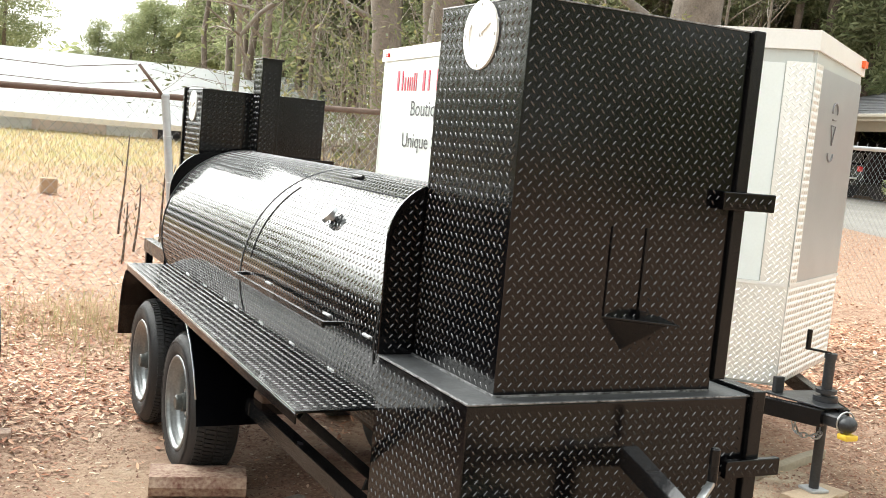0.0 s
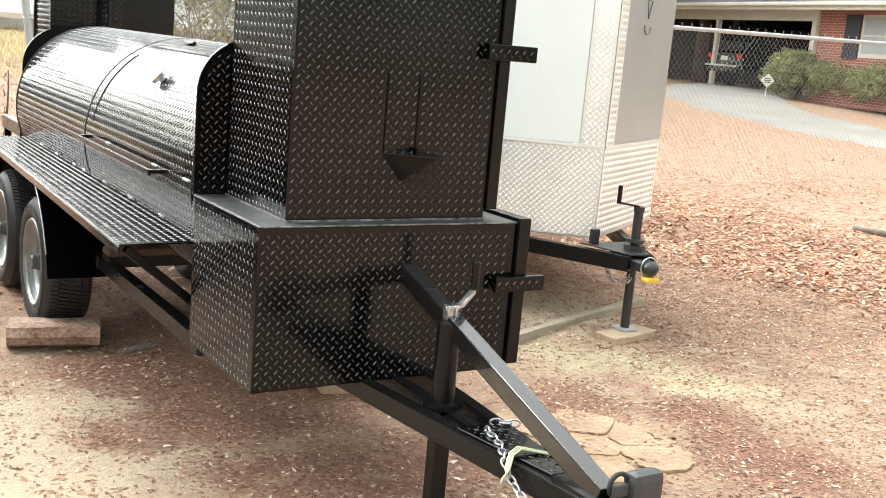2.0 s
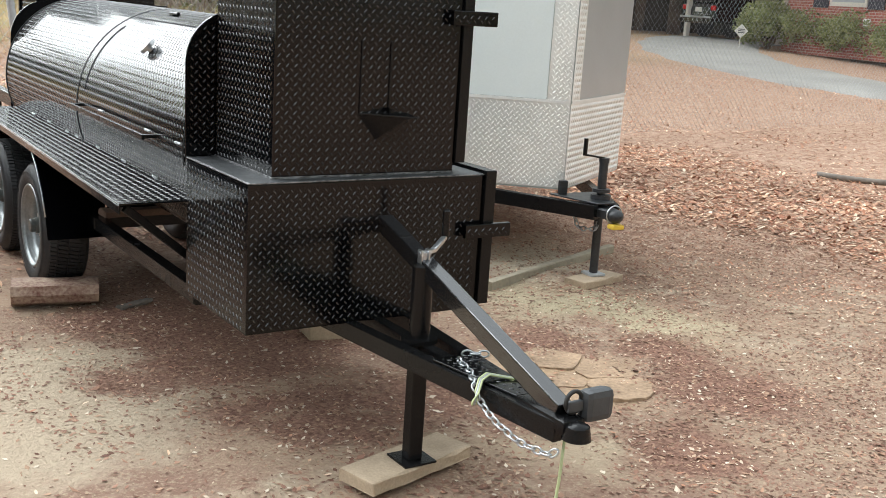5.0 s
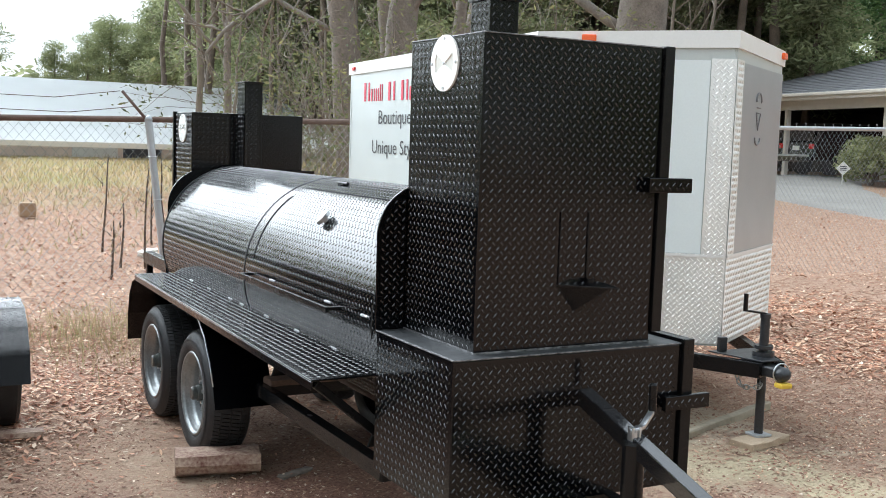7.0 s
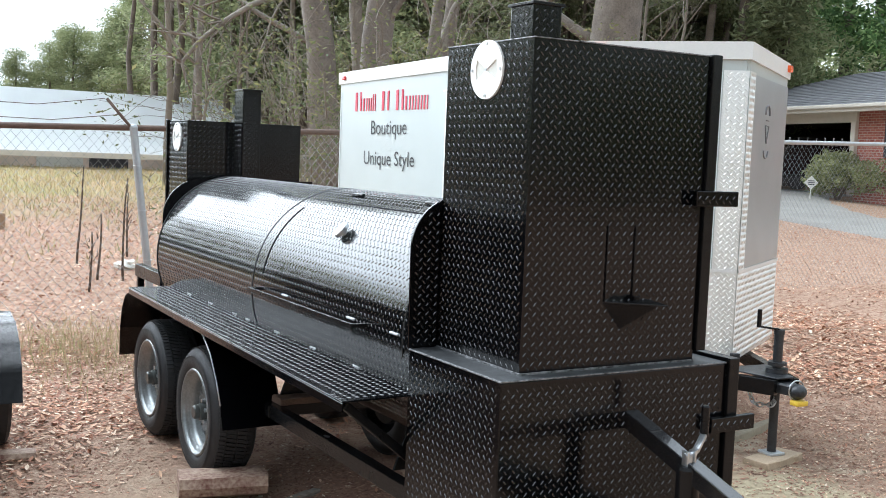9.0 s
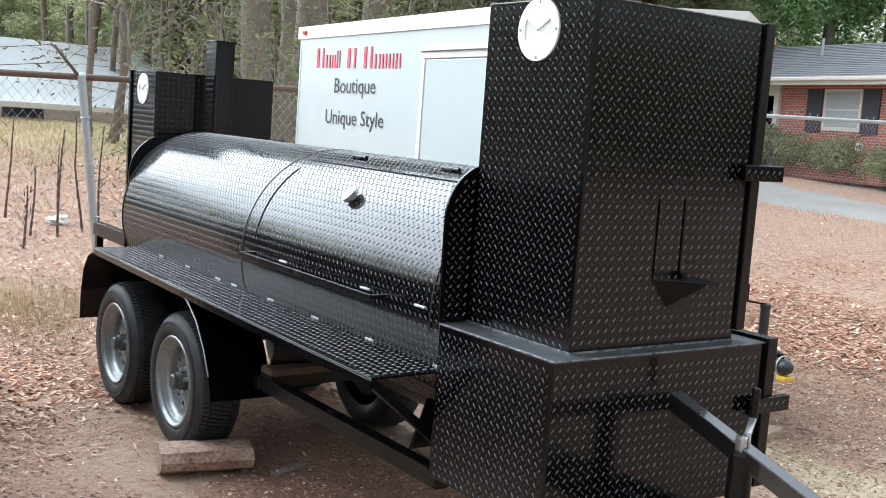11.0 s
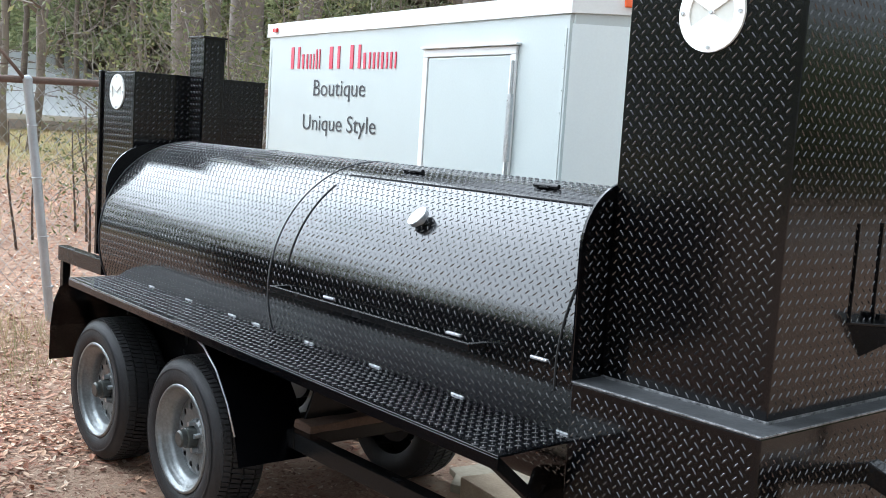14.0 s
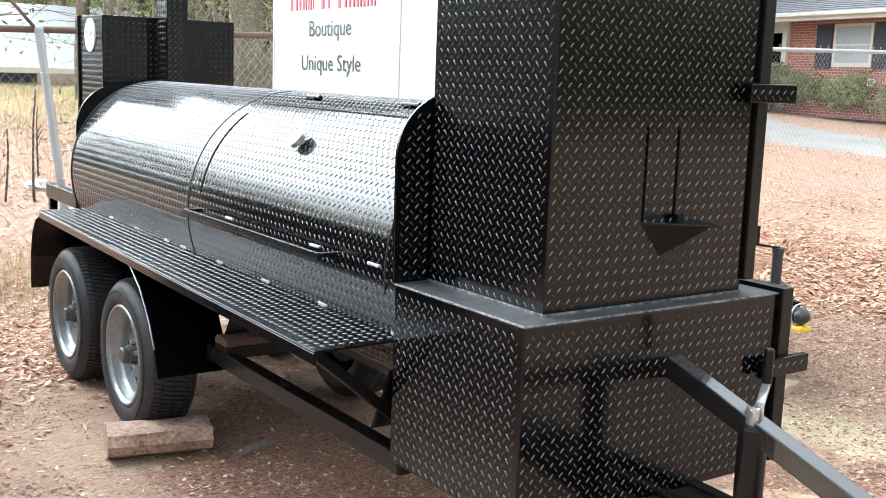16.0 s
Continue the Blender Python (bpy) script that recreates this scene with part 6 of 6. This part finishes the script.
for k in range(12):
    a = 13.5 + 29 * ((k * 0.618 + 0.13) % 1.0)
    d = 25 + 14 * ((k * 0.73 + 0.3) % 1.0)
    x, y = polar(a, d)
    put(thin[k % 3], x, y, rnd.uniform(0.7, 1.15), rnd.uniform(0, 6.28), k < 3)

# the large old trees behind the box trailer
oaks = [("grey_oak", 8.4, 18.35, 13, 0.33, 31, (-1.8, 0.4)), ("grey_oak", 9.08, 18.15, 14, 0.36, 32, (0.3, 0.3)), ("grey_oak", 10.5, 19.0, 12, 0.16, 33, (0.8, 0.2)),
        ("grey_oak", 11.3, 20.5, 12, 0.22, 34, (1.8, 0.2)), ("grey_oak", 15.9, 19.35, 15, 0.74, 35, (0.3, 0.2)), ("grey_oak", 7.2, 24.0, 12, 0.1, 36, (0.4, 0.2)), ("grey_oak", 13.0, 27.0, 13, 0.25, 37, (-0.5, 0.2))]
for nm, x, y, h, r, sd, lean in oaks:
    t = bare_tree(nm, "old leafless tree with a thick grey-brown trunk", h, r, 3, sd, BARK, lean, 0.3, 9)
    put(t, x, y, 1, 0, True)

# the long limb that hangs into view, part of the old tree
v, f, tips = [], [], []
path = [(7.6, 17.6, 5.2), (6.6, 16.0, 4.3), (5.87, 15.0, 3.92), (5.32, 15.0, 3.68), (4.91, 15.0, 3.4), (4.55, 15.0, 3.09), (4.3, 15.0, 2.76), (4.356, 15.0, 2.53), (4.417, 15.0, 2.39)]
tube_lists(path, [0.09, 0.07, 0.05, 0.042, 0.037, 0.032, 0.026, 0.016, 0.008], 7, v, f)
lr = random.Random(9)
for i in (2, 3, 3, 4, 4, 5, 5, 6, 6):
    branch(v, f, tips, path[i], (lr.uniform(-1, 0.3), lr.uniform(-0.5, 0.5), lr.uniform(-0.6, 0.7)), lr.uniform(0.7, 1.6), 0.018, 2, lr, 4)
tagged(from_lists("hanging_limb", v, f, TWIG, smooth=True), "long bare limb hanging from an old tree", "branch")

# dark evergreens behind the house
def evergreen(seed, h):
    rnd = random.Random(seed)
    t = thing("evergreen_tree", "dense dark green broadleaf evergreen", "tree", group="evergreens behind the house")
    v, f = [], []
    tube_lists([(0, 0, -0.3), (0.1, 0, h * 0.5), (0, 0.1, h * 0.95)], [0.3, 0.2, 0.05], 9, v, f)
    from_lists("trunk", v, f, BARK, t, "", True)
    v, f = [], []
    for k in range(36):
        z = h * rnd.uniform(0.08, 1.0)
        w = h * 0.33 * (1.05 - (z / h) ** 2.2) + 0.3
        a, rr = rnd.uniform(0, 6.28), w * math.sqrt(rnd.uniform(0.1, 1))
        leaf_quads(v, f, (rr * math.cos(a), rr * math.sin(a), z), (1.0, 1.0, 0.75), 280, 0.16, rnd, 0.15, 1.8)
    from_lists("crown", v, f, EVERGREEN, t)
    return t


evs = [evergreen(51, 13), evergreen(52, 11)]
for k, (a, d, s) in enumerate(((43.5, 47, 0.9), (46.5, 50, 1.2), (49.5, 53, 1.25), (52.5, 50, 1.2), (55.5, 52, 1.2), (58.5, 50, 1.2), (45, 58, 1.1), (51, 60, 1.3), (57, 62, 1.3), (61.5, 52, 1.2), (65, 50, 1.2), (40.5, 56, 0.9))):
    x, y = polar(a + 1.3, d)
    put(evs[k % 2], x, y, s, rnd.uniform(0, 6.28), k < 2)


# hedge bushes before the house
def hedge_bush(seed):
    rnd = random.Random(seed)
    t = thing("hedge_bush", "clipped green bush in a bed before the house", "bush", group="bushes before the house")
    v, f = [], []
    for k in range(10):
        a = rnd.uniform(0, 6.28)
        tube_lists([(0, 0, -0.1), (0.35 * math.cos(a), 0.35 * math.sin(a), 0.7)], [0.03, 0.012], 5, v, f)
    from_lists("twig_mass", v, f, TWIG, t)
    v, f = [], []
    for k in range(26):
        a, rr = rnd.uniform(0, 6.28), 0.75 * math.sqrt(rnd.random())
        leaf_quads(v, f, (rr * math.cos(a), rr * math.sin(a), rnd.uniform(0.4, 1.05)), (0.42, 0.42, 0.36), 190, 0.085, rnd, 0.2, 1.8)
    from_lists("crown", v, f, HEDGE, t)
    return t


hb = [hedge_bush(61), hedge_bush(62)]
for k, (x, y, s) in enumerate(((26.21, 21.29, 1.1), (26.47, 19.79, 1.0), (26.03, 18.1, 1.05), (25.89, 16.4, 1.0), (25.55, 14.61, 1.0), (24.69, 11.93, 1.05), (24.54, 9.93, 1.0))):
    put(hb[k % 2], x, y, s, k * 1.3, k < 2)


# scrub along the fence
def scrub(seed, h=2.2):
    rnd = random.Random(seed)
    t = thing("scrub_bush", "thin yellow-green scrub behind the fence", "bush", group="scrub by the fence")
    v, f, tips = [], [], []
    for k in range(9):
        a = rnd.uniform(0, 6.28)
        branch(v, f, tips, (0, 0, -0.05), (0.5 * math.cos(a), 0.5 * math.sin(a), 1), h * rnd.uniform(0.5, 0.9), 0.014, 2, rnd, 4, 0.5)
    from_lists("twig_mass", v, f, TWIG, t)
    v, f = [], []
    for p in tips:
        leaf_quads(v, f, p, (0.24, 0.24, 0.26), 12, 0.036, rnd, 0.0, 1.7)
    from_lists("crown", v, f, SCRUB, t)
    return t


sc = [scrub(71), scrub(72, 1.7), scrub(73, 2.6)]
for k, (x, y, s) in enumerate(((4.15, 10.4, 1.0), (4.5, 10.9, 1.1), (5.0, 11.3, 1.2), (5.6, 10.4, 1.1), (6.3, 11.5, 1.3), (7.2, 11.0, 1.3), (5.2, 12.8, 1.2), (5.6, 14, 1.3), (7.0, 14.5, 1.4), (8.2, 13.2, 1.4), (9.4, 14.5, 1.4), (10.8, 15, 1.4), (6.6, 17.2, 1.3), (8.4, 16.8, 1.3), (10, 17, 1.3), (12.4, 16.4, 1.4))):
    put(sc[k % 3], x, y, s, k * 1.1, k < 3)
for k, (x, y, h) in enumerate(((2.41, 12.7, 1.25), (2.58, 11.2, 1.2), (2.33, 11.3, 0.8), (2.95, 11.6, 1.35), (3.3, 12.2, 1.2), (3.42, 11.0, 1.3), (2.1, 10.6, 0.7), (3.75, 11.9, 1.5), (3.9, 12.6, 1.2), (4.2, 11.3, 1.0), (3.1, 13.1, 0.9))):
    rr = random.Random(k)
    v, f, tips = [], [], []
    branch(v, f, tips, (0, 0, -0.1), (rr.uniform(-0.12, 0.05), 0, 1), h, 0.015, 0, rr, 6, 0.35, 0, 0.04)
    for q in range(6):
        branch(v, f, tips, (0, 0, h * rr.uniform(0.2, 0.85)), (rr.uniform(-1, 1), rr.uniform(-1, 1), 1.2), rr.uniform(0.06, 0.16), 0.005, 0, rr, 4)
    t = tagged(from_lists("dead_stalk", v, f, STALK, smooth=True), "thin dead brown stalk standing in the field", "stalk", "stalks in the field")
    t.location = (x, y, soil_z(x, y))


# far woods that close the view all round, and unseen trees added to shape the light
def far_woods():
    rnd = random.Random(81)
    v, f = [], []
    for k in range(420):
        a = rnd.uniform(15.5, 78)
        d = rnd.uniform(70, 95)
        x, y = polar(a, d)
        z = ground_z(x * 60 / d, y * 60 / d)
        h = rnd.uniform(5, 16) * (0.5 if a < 19 else 1)
        leaf_quads(v, f, (x, y, z + h * 0.5), (3.2, 3.2, h * 0.55), 330, 0.3, rnd, 0.1, 1.8)
    # unseen trees behind the camera, their heights set to steer the front faces' reflections
    for k in range(400):
        a = rnd.uniform(78, 255)
        d = rnd.uniform(32, 48)
        x, y = polar(a, d)
        h = rnd.uniform(4, 8) if 95 < a < 138 else rnd.uniform(17, 26) if 138 < a < 185 else (rnd.uniform(7, 15) if a < 195 else rnd.uniform(3, 6))
        leaf_quads(v, f, (x, y, ground_z(x, y) + h * 0.48), (2.6, 2.6, h * 0.52), 130, 0.5, rnd, 0.1, 1.8)
    # unseen trees to the west, added to darken the left faces' reflections
    for k in range(170):
        a = rnd.uniform(-105, -9)
        d = rnd.uniform(36, 52)
        x, y = polar(a, d)
        h = rnd.uniform(8, 14)
        leaf_quads(v, f, (x, y, ground_z(x, y) + h * 0.48), (2.6, 2.6, h * 0.52), 170, 0.4, rnd, 0.1, 1.8)
    for k in range(60):
        a = rnd.uniform(-12, 15)
        d = rnd.uniform(80, 110)
        x, y = polar(a, d)
        z = ground_z(x * 60 / d, y * 60 / d)
        leaf_quads(v, f, (x, y, z + 2), (4, 4, rnd.uniform(2, 4.2)), 90, 0.6, rnd, 0.1, 1.6)
    tagged(from_lists("far_woods", v, f, PINE), "distant green woods, with unseen trees added to shape reflections", "woods", kind="stuff")


far_woods()


# dry grass in the field and at the fence
def dry_grass():
    rnd = random.Random(91)
    v, f = [], []
    for _ in range(34000):
        y = 12.5 + 21.5 * rnd.random() ** 1.05
        x = rnd.uniform(-2, 9) * (0.5 + y / 30)
        if rnd.random() < 0.93 * (1 - smooth_step(y, 16, 25)):
            continue
        h, w = rnd.uniform(0.05, 0.2), rnd.uniform(0.005, 0.012)
        a, l = rnd.uniform(0, 6.28), rnd.uniform(0.02, 0.16)
        z = soil_z(x, y) - 0.01
        k = len(v)
        v.extend([(x - w * math.cos(a), y - w * math.sin(a), z), (x + w * math.cos(a), y + w * math.sin(a), z), (x + l * math.sin(a), y + l * math.cos(a), z + h)])
        f.append((k, k + 1, k + 2))
    for _ in range(1100):
        x, y = rnd.gauss(1.45, 0.35), rnd.gauss(7.9, 0.5)
        h, w, a, l = rnd.uniform(0.05, 0.22), 0.003, rnd.uniform(0, 6.28), rnd.uniform(0.02, 0.2)
        z = soil_z(x, y) - 0.01
        k = len(v)
        v.extend([(x - w * math.cos(a), y - w * math.sin(a), z), (x + w * math.cos(a), y + w * math.sin(a), z), (x + l * math.sin(a), y + l * math.cos(a), z + h)])
        f.append((k, k + 1, k + 2))
    tagged(from_lists("dry_grass", v, f, GRASS), "dry yellow grass in the field", "grass", kind="stuff")


dry_grass()
bm = bmesh.new()
box(bm, 1.94, 2.18, 16.5, 16.68, 0.28, 0.5, 0.03)
tagged(part("stump", bm, WOOD), "cut orange-brown stump in the field", "stump")
bm = bmesh.new()
bmesh.ops.create_icosphere(bm, subdivisions=3, radius=0.12)
for q in bm.verts:
    q.co += q.co.normalized() * 0.07 * noise.noise(q.co * 14)
    q.co.z *= 0.5
bmesh.ops.translate(bm, verts=bm.verts, vec=(2.86, 12.2, soil_z(2.86, 12.2) + 0.04))
tagged(part("crumpled_paper", bm, SIGNW), "crumpled white paper on the leaves", "litter")
